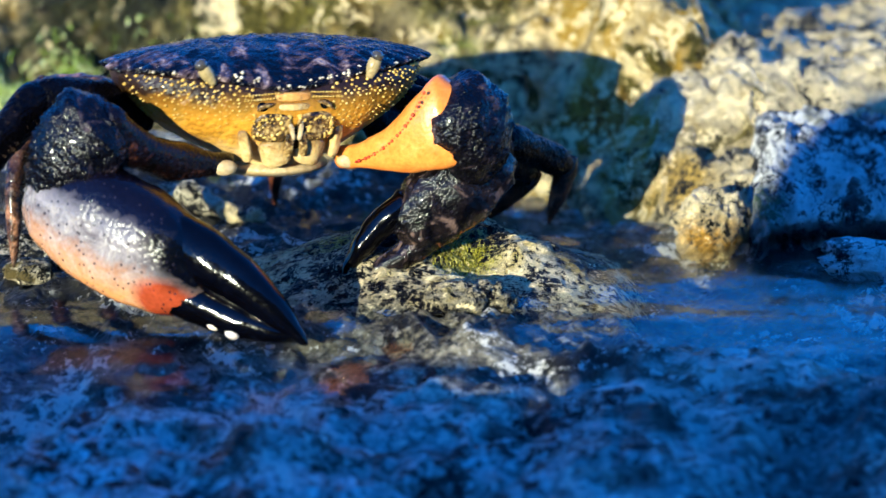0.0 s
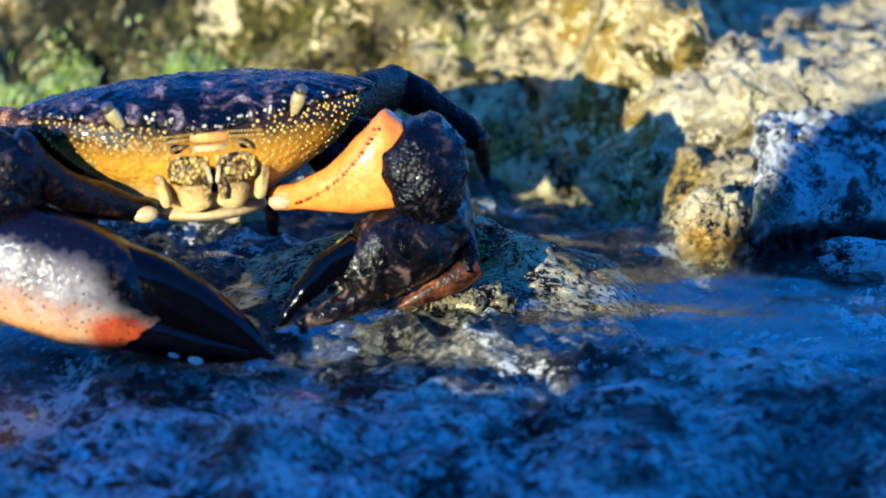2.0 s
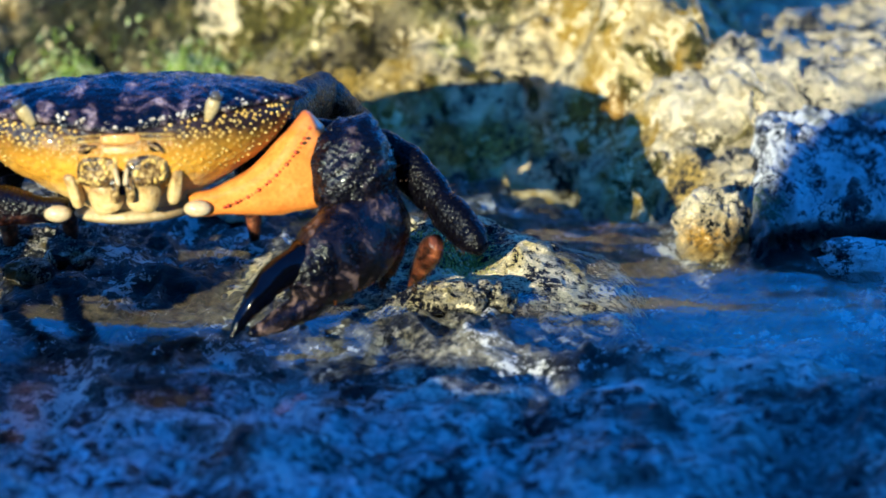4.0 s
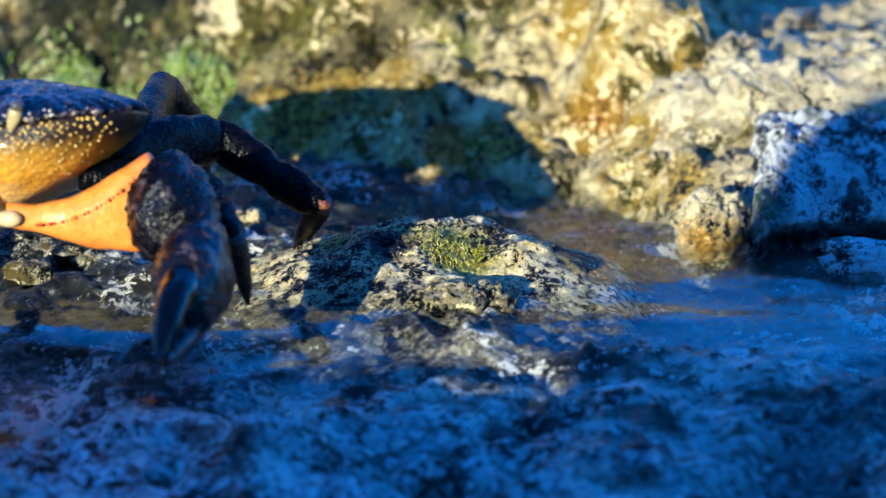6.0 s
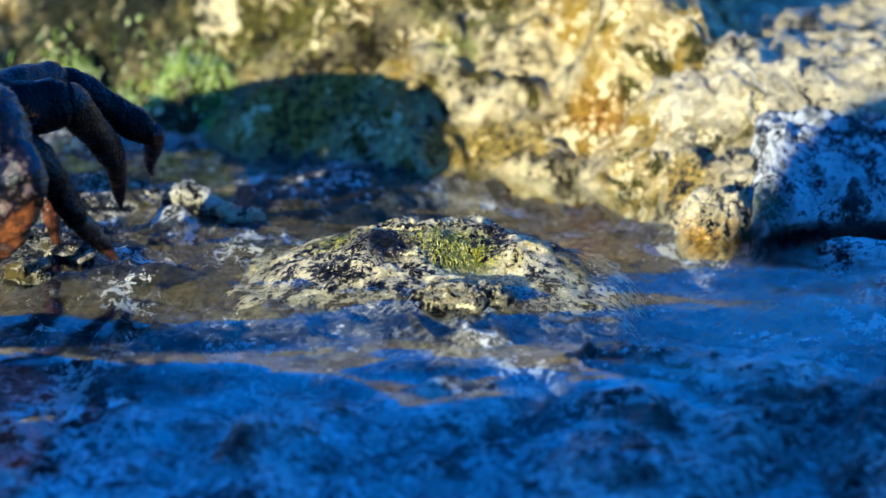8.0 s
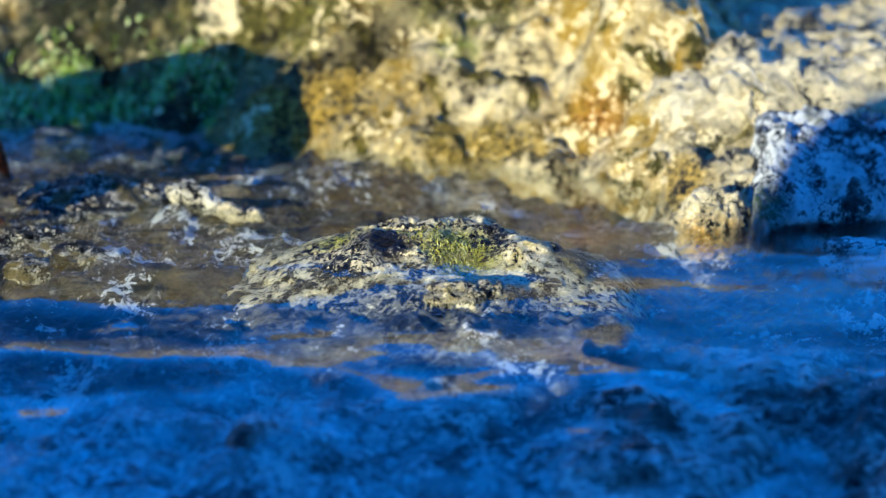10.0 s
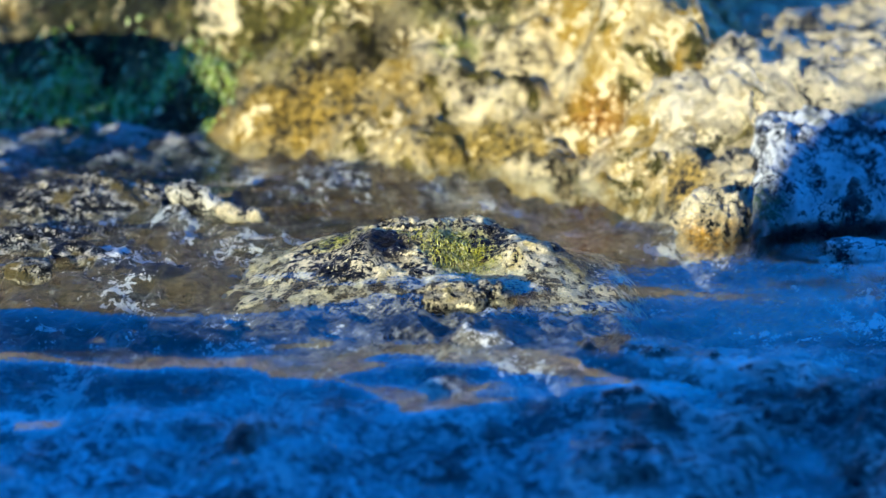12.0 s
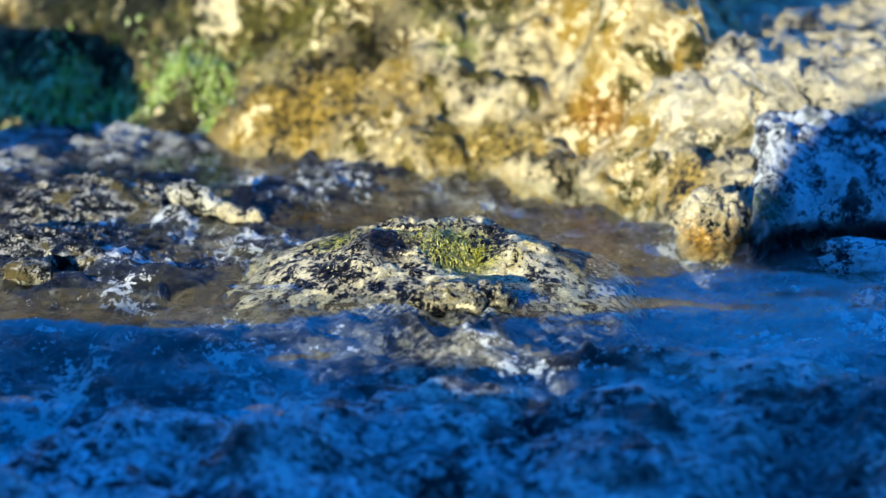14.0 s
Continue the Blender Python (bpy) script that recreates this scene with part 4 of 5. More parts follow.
def claw_arm(crab, big):
    """The three moving pieces of a claw-bearing arm, each from its joint along x."""
    L = (0.036, 0.024, 0.078) if big else (0.034, 0.020, 0.050)
    k = 1.1 if big else 1.0
    g = 0.58 if big else 1.0
    bm = loft([(-0.001, 0, 0, 0.0024, 0.0028), (0.006, 0, -0.0014, 0.0038, 0.0034), (0.014 * k, 0, -0.0026, 0.0048, 0.0054), (0.022 * k, 0, -0.0020, 0.0056, 0.0082 * g), (0.029 * k, 0, -0.0004, 0.0058, 0.0108 * g), (L[0], 0.001, 0.0008, 0.0052, 0.0122 * g), (L[0] + 0.003, 0.002, 0.000, 0.003, 0.008)],
              40, 40, 0.0003, 0.006, square=2.6, seed=3)
    merus = part("claw_merus", bm, UMBER_SHADE if big else ORANGE, crab, "rusty arm joint darkened for the claw's shadow" if big else "smooth bright orange arm joint")
    bm = bmesh.new()
    for i in range(26):
        u = i / 25
        r = 0.00042 + 0.0002 * math.sin(i * 2.3)
        ball(bm, (0.006 + 0.026 * u, -0.0044 - 0.0020 * u, (-0.0025 + 0.0115 * u ** 2.2) * g), (r, r, r), 1)
    tagged(part("bead_row", bm, RED, merus, "row of red beads"), kind="stuff")
    c = L[1] / 0.020
    bm = loft([(-0.0050, 0, 0.003, 0.004, 0.006), (-0.001, 0, 0.0034, 0.0085, 0.0112), (0.006 * c, 0, 0.0030, 0.0108, 0.0124), (0.0125 * c, 0, 0.0012, 0.0102, 0.0110), (0.0175 * c, 0, -0.0006, 0.0076, 0.0084), (0.0205 * c, 0, -0.001, 0.003, 0.004)],
              96, 84, 0.0009, 0.008, 0.0009, 0.0021, 2.3, 5)
    carpus = part("claw_carpus", bm, CARPUS, crab, "dark warty wrist joint")
    rng = random.Random(8)
    bm = bmesh.new()
    spots = []
    for _ in range(46):
        a, x = rng.uniform(0, 2 * math.pi), rng.uniform(-0.002, L[1])
        spots.append(((x, 0.0102 * math.cos(a), 0.002 + 0.0118 * math.sin(a)), (0.25, math.cos(a), math.sin(a))))
    hairs(bm, spots, 0.0026, 0.00009, 3)
    tagged(part("bristle_fringe", bm, HAIR, carpus), kind="stuff")
    if big:
        bm = loft([(-0.003, 0, 0, 0.004, 0.006), (0.002, 0, 0, 0.0075, 0.0105), (0.014, 0, 0.0005, 0.0112, 0.0150), (0.028, 0, 0, 0.0115, 0.0155), (0.040, 0, -0.0005, 0.0095, 0.0130), (0.048, 0, -0.002, 0.006, 0.0085), (0.051, 0, -0.003, 0.003, 0.005)],
                  48, 52, 0.0004, 0.008, 0.0004, 0.004, 2.2, 9)
        palm = part("claw", bm, PALM, crab, "swollen pale claw with dark specks and orange underside")
        bm = loft([(0.034, 0, 0.0050, 0.0065, 0.0080), (0.046, -0.0004, 0.0048, 0.0068, 0.0078), (0.058, -0.0008, 0.0032, 0.0058, 0.0064), (0.069, -0.001, 0.0004, 0.0040, 0.0044), (0.0775, -0.001, -0.0030, 0.0014, 0.0016), (0.079, -0.001, -0.0036, 0.0004, 0.0004)], 26, 36, 0.0002, 0.004, seed=4)
        part("moving_finger", bm, BLACK, palm, "glossy black upper claw finger")
        bm = loft([(0.043, 0, -0.0064, 0.0064, 0.0062), (0.052, -0.0003, -0.0064, 0.0058, 0.0054), (0.062, -0.0006, -0.0058, 0.0046, 0.0044), (0.071, -0.0008, -0.0046, 0.0030, 0.0026), (0.0765, -0.0008, -0.0032, 0.0010, 0.0010)], 26, 34, 0.0002, 0.004, seed=6)
        finger = part("fixed_finger", bm, BLACK, palm, "glossy black lower claw finger")
        for x in (0.0555, 0.0608):
            bm = bmesh.new()
            ball(bm, (x, -0.0040, -0.0088), (0.0019, 0.0014, 0.0013), 3)
            part("tooth", bm, TIP, finger, "pale worn spot")
    else:
        bm = loft([(-0.006, 0, 0, 0.003, 0.005), (-0.002, 0, 0, 0.0066, 0.0088), (0.009, 0, 0, 0.0088, 0.0112), (0.020, 0, -0.0005, 0.0082, 0.0102), (0.028, 0, -0.001, 0.006, 0.0078), (0.031, 0, -0.001, 0.003, 0.004)],
                  90, 84, 0.0006, 0.007, 0.0006, 0.0017, 2.3, 12)
        palm = part("claw", bm, PALM_DARK, crab, "dark speckled claw with orange lower edge")
        bm = loft([(0.023, 0, 0.0045, 0.0046, 0.0046), (0.032, -0.0004, 0.0052, 0.0042, 0.0040), (0.041, -0.0006, 0.0034, 0.0031, 0.0030), (0.048, -0.0006, 0.0006, 0.0014, 0.0014), (0.0505, -0.0006, -0.0006, 0.0004, 0.0004)], 24, 30, 0.0003, 0.003, seed=4)
        part("moving_finger", bm, BLACK, palm, "glossy black upper claw finger")
        bm = loft([(0.022, 0, -0.0055, 0.0050, 0.0045), (0.030, 0, -0.0058, 0.0042, 0.0038), (0.039, -0.0003, -0.0046, 0.0030, 0.0028), (0.046, -0.0004, -0.0028, 0.0012, 0.0012)], 24, 28, 0.0003, 0.003, seed=6)
        part("fixed_finger", bm, PALM_DARK, palm, "dark lower claw finger with orange edge")
    return merus, carpus, palm


def walking_leg(crab, lengths, thick, seed):
    a, b, c = lengths
    k = thick
    bm = loft([(-0.004, 0, 0, 0.002, 0.003), (0.002, 0, 0, 0.0038 * k, 0.0058 * k), (a * 0.5, 0, 0.0006, 0.0042 * k, 0.0070 * k), (a * 0.9, 0, 0, 0.0040 * k, 0.0060 * k), (a + 0.003, 0, 0, 0.002, 0.003)], 28, 34, 0.0004, 0.005, 0.0004, 0.002, 2.2, seed)
    merus = part("leg_merus", bm, LEG, crab, "dark upper leg joint")
    bm = loft([(-0.004, 0, 0, 0.002, 0.003), (0.001, 0, 0, 0.0038 * k, 0.0052 * k), (b * 0.42, 0, 0, 0.0036 * k, 0.0050 * k), (b * 0.5, 0, 0, 0.0031 * k, 0.0043 * k), (b * 0.75, 0, 0, 0.0034 * k, 0.0047 * k), (b * 0.97, 0, 0, 0.0028 * k, 0.0036 * k), (b + 0.002, 0, 0, 0.0016, 0.002)], 28, 36, 0.0004, 0.004, 0.0003, 0.002, 2.2, seed + 1)
    shin = part("leg_shin", bm, LEG, crab, "dark bristly lower leg joint")
    bm = loft([(-0.003, 0, 0, 0.0018, 0.0024), (0.001, 0, 0, 0.0028 * k, 0.0036 * k), (c * 0.5, 0, 0, 0.0022 * k, 0.0027 * k), (c * 0.85, 0, 0, 0.0011, 0.0013), (c, 0, 0, 0.0003, 0.0003)], 20, 24, 0.0002, 0.003, seed=seed + 2)
    toe = part("leg_toe", bm, RUST, crab, "rusty hairy pointed toe")
    rng = random.Random(seed)
    for ob, ln, r0, r1, num, hl in ((merus, a, 0.0066 * k, 0.0058 * k, 46, 0.0022), (shin, b, 0.0050 * k, 0.0040 * k, 110, 0.0034), (toe, c, 0.0034 * k, 0.0010, 150, 0.0030)):
        bm = bmesh.new()
        spots = []
        for _ in range(num):
            u, q = rng.uniform(0.05, 0.95), rng.choice((math.pi / 2, -math.pi / 2, rng.uniform(0, 6.28))) + rng.gauss(0, 0.4)
            r = r0 + (r1 - r0) * u
            spots.append(((ln * u, 0.62 * r * math.cos(q), r * 0.94 * math.sin(q)), (0.7, math.cos(q), math.sin(q))))
        hairs(bm, spots, hl, 0.00010, seed)
        tagged(part("bristle_fringe", bm, HAIR, ob), kind="stuff")
    return merus, shin, toe


def seg(a, b, up=(0, 0, 1)):
    """The pose of a piece whose joint is at a and which points to b."""
    x = (Vector(b) - Vector(a)).normalized()
    z = Vector(up)
    z = z - x * z.dot(x)
    if z.length < 1e-3:
        z = Vector((-0.3, -1, 0)) - x * Vector((-0.3, -1, 0)).dot(x)
    z.normalize()
    y = z.cross(x)
    m = Matrix((x, y, z)).transposed().to_4x4()
    m.translation = a
    return m


crab = crab_body()
arm_merus, arm_carpus, arm_claw = claw_arm(crab, False)
great_merus, great_carpus, great_claw = claw_arm(crab, True)
leg_a = walking_leg(crab, (0.040, 0.030, 0.018), 1.0, 21)
leg_b = walking_leg(crab, (0.034, 0.032, 0.020), 1.08, 31)
leg_c = walking_leg(crab, (0.030, 0.026, 0.018), 0.95, 41)
leg_d = walking_leg(crab, (0.032, 0.030, 0.022), 0.9, 51)
for piece in leg_d:
    piece.data.materials[0] = KNEE
    tagged(piece, "brown rusty leg joint")


def still_leg(joints, thick, seed):
    """A leg that keeps its bend while the crab walks."""
    lengths = [(Vector(joints[k + 1]) - Vector(joints[k])).length for k in range(3)]
    for piece, a, b in zip(walking_leg(crab, lengths, thick, seed), joints, joints[1:]):
        piece.matrix_basis = seg(a, b)


still_leg([(-0.034, 0.008, -0.013), (-0.062, 0.000, -0.006), (-0.085, -0.012, -0.028), (-0.078, -0.020, -0.050)], 1.05, 61)
still_leg([(-0.030, 0.022, -0.012), (-0.038, 0.050, -0.014), (-0.044, 0.066, -0.034), (-0.044, 0.070, -0.052)], 1.0, 71)
still_leg([(-0.024, 0.028, -0.012), (-0.024, 0.058, -0.013), (-0.028, 0.074, -0.034), (-0.028, 0.076, -0.052)], 0.95, 81)
still_leg([(0.024, 0.028, -0.012), (0.022, 0.058, -0.014), (0.024, 0.074, -0.034), (0.024, 0.076, -0.052)], 0.95, 91)


# ---- what moves ----
def motions():
    walk(crab, [
        (0, pose(-0.0462, -0.0018, 0.0563, -3.2, 0.9, 21.2)),
        (0.5, pose(-0.0557, -0.0182, 0.0536, -6.0, -3.9, 15.3)),
        (1, pose(-0.0574, -0.0227, 0.0500, -5.8, -2.2, 12.1)),
        (1.5, pose(-0.0582, -0.0300, 0.0511, -5.2, -1.5, 12.2)),
        (2, pose(-0.0613, -0.0337, 0.0516, -4.9, -3.0, 11.4)),
        (2.5, pose(-0.0623, -0.0355, 0.0519, -4.8, -2.5, 12.1)),
        (3, pose(-0.0677, -0.0404, 0.0513, -6.0, -2.2, 11.4)),
        (3.2, pose(-0.0690, -0.0411, 0.0515, -4.9, -1.1, 10.5)),
        (5.5, pose(-0.1066, -0.0423, 0.0542, -4.9, -4.1, -18.1)),
        (6, pose(-0.1161, -0.0435, 0.0516, -5.1, -2.6, -18.6)),
        (6.5, pose(-0.1233, -0.0435, 0.0512, -5.1, -5.8, -19.5)),
        (7, pose(-0.1298, -0.0436, 0.0526, -5.3, -5.2, -19.5)),
        (7.5, pose(-0.1450, -0.0437, 0.0561, -5.6, -6.5, -19.5)),
        (8, pose(-0.1598, -0.0437, 0.0566, -5.6, -7.4, -19.5)),
        (9.2, pose(-0.1780, -0.0150, 0.0560, -5.6, -7.0, -14)),
        (10.4, pose(-0.1985, 0.0150, 0.0550, -5.6, -6.0, -10)),
        (11.0, pose(-0.2010, 0.0300, 0.0550, -5.6, -6.0, -10)),
        (12.2, pose(-0.2330, 0.0500, 0.0550, -5.6, -6.0, -10)),
        (14.0, pose(-0.2560, 0.0600, 0.0550, -5.6, -6.0, -10))])
    walk(arm_merus, [
        (0, seg((0.0160, -0.0120, -0.0240), (0.0382, -0.0353, -0.0130))),
        (0.5, seg((0.0160, -0.0120, -0.0240), (0.0402, -0.0349, -0.0171))),
        (1, seg((0.0160, -0.0120, -0.0240), (0.0434, -0.0303, -0.0157))),
        (1.5, seg((0.0160, -0.0120, -0.0240), (0.0438, -0.0292, -0.0147))),
        (2, seg((0.0160, -0.0120, -0.0240), (0.0457, -0.0259, -0.0151))),
        (2.5, seg((0.0160, -0.0120, -0.0240), (0.0459, -0.0254, -0.0150))),
        (3, seg((0.0160, -0.0120, -0.0240), (0.0472, -0.0217, -0.0145))),
        (3.2, seg((0.0160, -0.0120, -0.0240), (0.0484, -0.0155, -0.0143))),
        (5.5, seg((0.0160, -0.0120, -0.0240), (0.0466, 0.0024, -0.0201))),
        (6, seg((0.0160, -0.0120, -0.0240), (0.0465, 0.0029, -0.0225))),
        (6.5, seg((0.0160, -0.0120, -0.0240), (0.0457, 0.0042, -0.0206))),
        (7, seg((0.0160, -0.0120, -0.0240), (0.0447, 0.0045, -0.0163))),
        (7.5, seg((0.0160, -0.0120, -0.0240), (0.0444, 0.0051, -0.0165))),
        (8, seg((0.0160, -0.0120, -0.0240), (0.0432, 0.0053, -0.0131))),
        (14.0, seg((0.0160, -0.0120, -0.0240), (0.0432, 0.0053, -0.0131)))])
    walk(arm_carpus, [
        (0, seg((0.0382, -0.0353, -0.0130), (0.0515, -0.0267, -0.0253))),
        (0.5, seg((0.0402, -0.0349, -0.0171), (0.0510, -0.0274, -0.0322))),
        (1, seg((0.0434, -0.0303, -0.0157), (0.0536, -0.0236, -0.0316))),
        (1.5, seg((0.0438, -0.0292, -0.0147), (0.0540, -0.0223, -0.0305))),
        (2, seg((0.0457, -0.0259, -0.0151), (0.0563, -0.0200, -0.0310))),
        (2.5, seg((0.0459, -0.0254, -0.0150), (0.0570, -0.0196, -0.0306))),
        (3, seg((0.0472, -0.0217, -0.0145), (0.0588, -0.0169, -0.0301))),
        (3.2, seg((0.0484, -0.0155, -0.0143), (0.0604, -0.0119, -0.0300))),
        (5.5, seg((0.0466, 0.0024, -0.0201), (0.0622, -0.0015, -0.0320))),
        (6, seg((0.0465, 0.0029, -0.0225), (0.0626, -0.0033, -0.0326))),
        (6.5, seg((0.0457, 0.0042, -0.0206), (0.0614, -0.0029, -0.0307))),
        (7, seg((0.0447, 0.0045, -0.0163), (0.0611, -0.0014, -0.0262))),
        (7.5, seg((0.0444, 0.0051, -0.0165), (0.0602, 0.0001, -0.0277))),
        (8, seg((0.0432, 0.0053, -0.0131), (0.0598, -0.0001, -0.0230))),
        (14.0, seg((0.0432, 0.0053, -0.0131), (0.0598, -0.0001, -0.0230)))])
    walk(arm_claw, [
        (0, seg((0.0515, -0.0267, -0.0253), (0.0125, -0.0201, -0.0558))),
        (0.5, seg((0.0510, -0.0274, -0.0322), (0.0093, -0.0252, -0.0597))),
        (1, seg((0.0536, -0.0236, -0.0316), (0.0090, -0.0256, -0.0543))),
        (1.5, seg((0.0540, -0.0223, -0.0305), (0.0098, -0.0289, -0.0530))),
        (2, seg((0.0563, -0.0200, -0.0310), (0.0123, -0.0301, -0.0526))),
        (2.5, seg((0.0570, -0.0196, -0.0306), (0.0139, -0.0329, -0.0523))),
        (3, seg((0.0588, -0.0169, -0.0301), (0.0147, -0.0278, -0.0509))),
        (3.2, seg((0.0604, -0.0119, -0.0300), (0.0161, -0.0210, -0.0514))),
        (5.5, seg((0.0622, -0.0015, -0.0320), (0.0717, -0.0443, -0.0559))),
        (6, seg((0.0626, -0.0033, -0.0326), (0.0728, -0.0490, -0.0503))),
        (6.5, seg((0.0614, -0.0029, -0.0307), (0.0482, -0.0464, -0.0515))),
        (7, seg((0.0611, -0.0014, -0.0262), (0.0167, 0.0089, -0.0469))),
        (7.5, seg((0.0602, 0.0001, -0.0277), (0.0193, 0.0092, -0.0549))),
        (8, seg((0.0598, -0.0001, -0.0230), (0.0243, 0.0201, -0.0519))),
        (14.0, seg((0.0598, -0.0001, -0.0230), (0.0243, 0.0201, -0.0519)))])
    walk(great_merus, [
        (0, seg((-0.0160, -0.0120, -0.0240), (-0.0490, -0.0218, -0.0136))),
        (0.5, seg((-0.0160, -0.0120, -0.0240), (-0.0462, -0.0253, -0.0097))),
        (1, seg((-0.0160, -0.0120, -0.0240), (-0.0485, -0.0187, -0.0101))),
        (1.5, seg((-0.0160, -0.0120, -0.0240), (-0.0478, -0.0211, -0.0099))),
        (2, seg((-0.0160, -0.0120, -0.0240), (-0.0466, -0.0227, -0.0083))),
        (2.5, seg((-0.0160, -0.0120, -0.0240), (-0.0495, -0.0126, -0.0108))),
        (3, seg((-0.0160, -0.0120, -0.0240), (-0.0507, -0.0117, -0.0143))),
        (3.2, seg((-0.0160, -0.0120, -0.0240), (-0.0509, -0.0121, -0.0151))),
        (14.0, seg((-0.0160, -0.0120, -0.0240), (-0.0509, -0.0121, -0.0151)))])
    walk(great_carpus, [
        (0, seg((-0.0490, -0.0218, -0.0136), (-0.0641, -0.0125, -0.0298))),
        (0.5, seg((-0.0462, -0.0253, -0.0097), (-0.0630, -0.0337, -0.0246))),
        (1, seg((-0.0485, -0.0187, -0.0101), (-0.0644, -0.0257, -0.0267))),
        (1.5, seg((-0.0478, -0.0211, -0.0099), (-0.0633, -0.0200, -0.0282))),
        (2, seg((-0.0466, -0.0227, -0.0083), (-0.0612, -0.0235, -0.0273))),
        (2.5, seg((-0.0495, -0.0126, -0.0108), (-0.0656, -0.0158, -0.0283))),
        (3, seg((-0.0507, -0.0117, -0.0143), (-0.0715, -0.0148, -0.0259))),
        (3.2, seg((-0.0509, -0.0121, -0.0151), (-0.0719, -0.0157, -0.0260))),
        (14.0, seg((-0.0509, -0.0121, -0.0151), (-0.0719, -0.0157, -0.0260)))])
    walk(great_claw, [
        (0, seg((-0.0641, -0.0125, -0.0298), (-0.0084, -0.0587, -0.0589))),
        (0.5, seg((-0.0630, -0.0337, -0.0246), (0.0032, -0.0593, -0.0569))),
        (1, seg((-0.0644, -0.0257, -0.0267), (0.0056, -0.0454, -0.0552))),
        (1.5, seg((-0.0633, -0.0200, -0.0282), (0.0079, -0.0368, -0.0553))),
        (2, seg((-0.0612, -0.0235, -0.0273), (0.0103, -0.0370, -0.0555))),
        (2.5, seg((-0.0656, -0.0158, -0.0283), (0.0054, -0.0296, -0.0575))),
        (3, seg((-0.0715, -0.0148, -0.0259), (-0.0330, -0.0803, -0.0435))),
        (3.2, seg((-0.0719, -0.0157, -0.0260), (-0.0379, -0.0841, -0.0416))),
        (14.0, seg((-0.0719, -0.0157, -0.0260), (-0.0379, -0.0841, -0.0416)))])
    walk(leg_a[0], [
        (0, seg((0.0360, 0.0200, -0.0080), (0.0687, 0.0034, -0.0240))),
        (0.5, seg((0.0360, 0.0200, -0.0080), (0.0714, 0.0081, -0.0223))),
        (1, seg((0.0360, 0.0200, -0.0080), (0.0740, 0.0104, -0.0158))),
        (1.5, seg((0.0360, 0.0200, -0.0080), (0.0745, 0.0281, -0.0154))),
        (2, seg((0.0360, 0.0200, -0.0080), (0.0596, 0.0496, -0.0046))),
        (2.5, seg((0.0360, 0.0200, -0.0080), (0.0580, 0.0512, -0.0042))),
        (3, seg((0.0360, 0.0200, -0.0080), (0.0570, 0.0522, -0.0040))),
        (3.2, seg((0.0360, 0.0200, -0.0080), (0.0570, 0.0525, -0.0040))),
        (5.5, seg((0.0360, 0.0200, -0.0080), (0.0218, 0.0566, -0.0003))),
        (6, seg((0.0360, 0.0200, -0.0080), (0.0243, 0.0571, 0.0013))),
        (6.5, seg((0.0360, 0.0200, -0.0080), (0.0238, 0.0572, 0.0004))),
        (7, seg((0.0360, 0.0200, -0.0080), (0.0266, 0.0579, 0.0006))),
        (7.5, seg((0.0360, 0.0200, -0.0080), (0.0254, 0.0574, 0.0014))),
        (8, seg((0.0360, 0.0200, -0.0080), (0.0404, 0.0596, -0.0045))),
        (8.7, seg((0.0360, 0.0200, -0.0080), (0.0254, 0.0574, 0.0014))),
        (9.3, seg((0.0360, 0.0200, -0.0080), (0.0404, 0.0596, -0.0045))),
        (9.9, seg((0.0360, 0.0200, -0.0080), (0.0254, 0.0574, 0.0014))),
        (10.5, seg((0.0360, 0.0200, -0.0080), (0.0404, 0.0596, -0.0045))),
        (14.0, seg((0.0360, 0.0200, -0.0080), (0.0404, 0.0596, -0.0045)))])
    walk(leg_a[1], [
        (0, seg((0.0687, 0.0034, -0.0240), (0.0940, 0.0155, -0.0347))),
        (0.5, seg((0.0714, 0.0081, -0.0223), (0.0947, 0.0226, -0.0344))),
        (1, seg((0.0740, 0.0104, -0.0158), (0.0953, 0.0276, -0.0282))),
        (1.5, seg((0.0745, 0.0281, -0.0154), (0.0950, 0.0452, -0.0290))),
        (2, seg((0.0596, 0.0496, -0.0046), (0.0825, 0.0536, -0.0229))),
        (2.5, seg((0.0580, 0.0512, -0.0042), (0.0735, 0.0738, -0.0156))),
        (3, seg((0.0570, 0.0522, -0.0040), (0.0711, 0.0753, -0.0161))),
        (3.2, seg((0.0570, 0.0525, -0.0040), (0.0713, 0.0753, -0.0168))),
        (5.5, seg((0.0218, 0.0566, -0.0003), (0.0183, 0.0834, -0.0135))),
        (6, seg((0.0243, 0.0571, 0.0013), (0.0205, 0.0840, -0.0114))),
        (6.5, seg((0.0238, 0.0572, 0.0004), (0.0210, 0.0839, -0.0129))),
        (7, seg((0.0266, 0.0579, 0.0006), (0.0384, 0.0731, -0.0224))),
        (7.5, seg((0.0254, 0.0574, 0.0014), (0.0449, 0.0660, -0.0197))),
        (8, seg((0.0404, 0.0596, -0.0045), (0.0565, 0.0783, -0.0215))),
        (8.7, seg((0.0254, 0.0574, 0.0014), (0.0449, 0.0660, -0.0197))),
        (9.3, seg((0.0404, 0.0596, -0.0045), (0.0565, 0.0783, -0.0215))),
        (9.9, seg((0.0254, 0.0574, 0.0014), (0.0449, 0.0660, -0.0197))),
        (10.5, seg((0.0404, 0.0596, -0.0045), (0.0565, 0.0783, -0.0215))),
        (14.0, seg((0.0404, 0.0596, -0.0045), (0.0565, 0.0783, -0.0215)))])
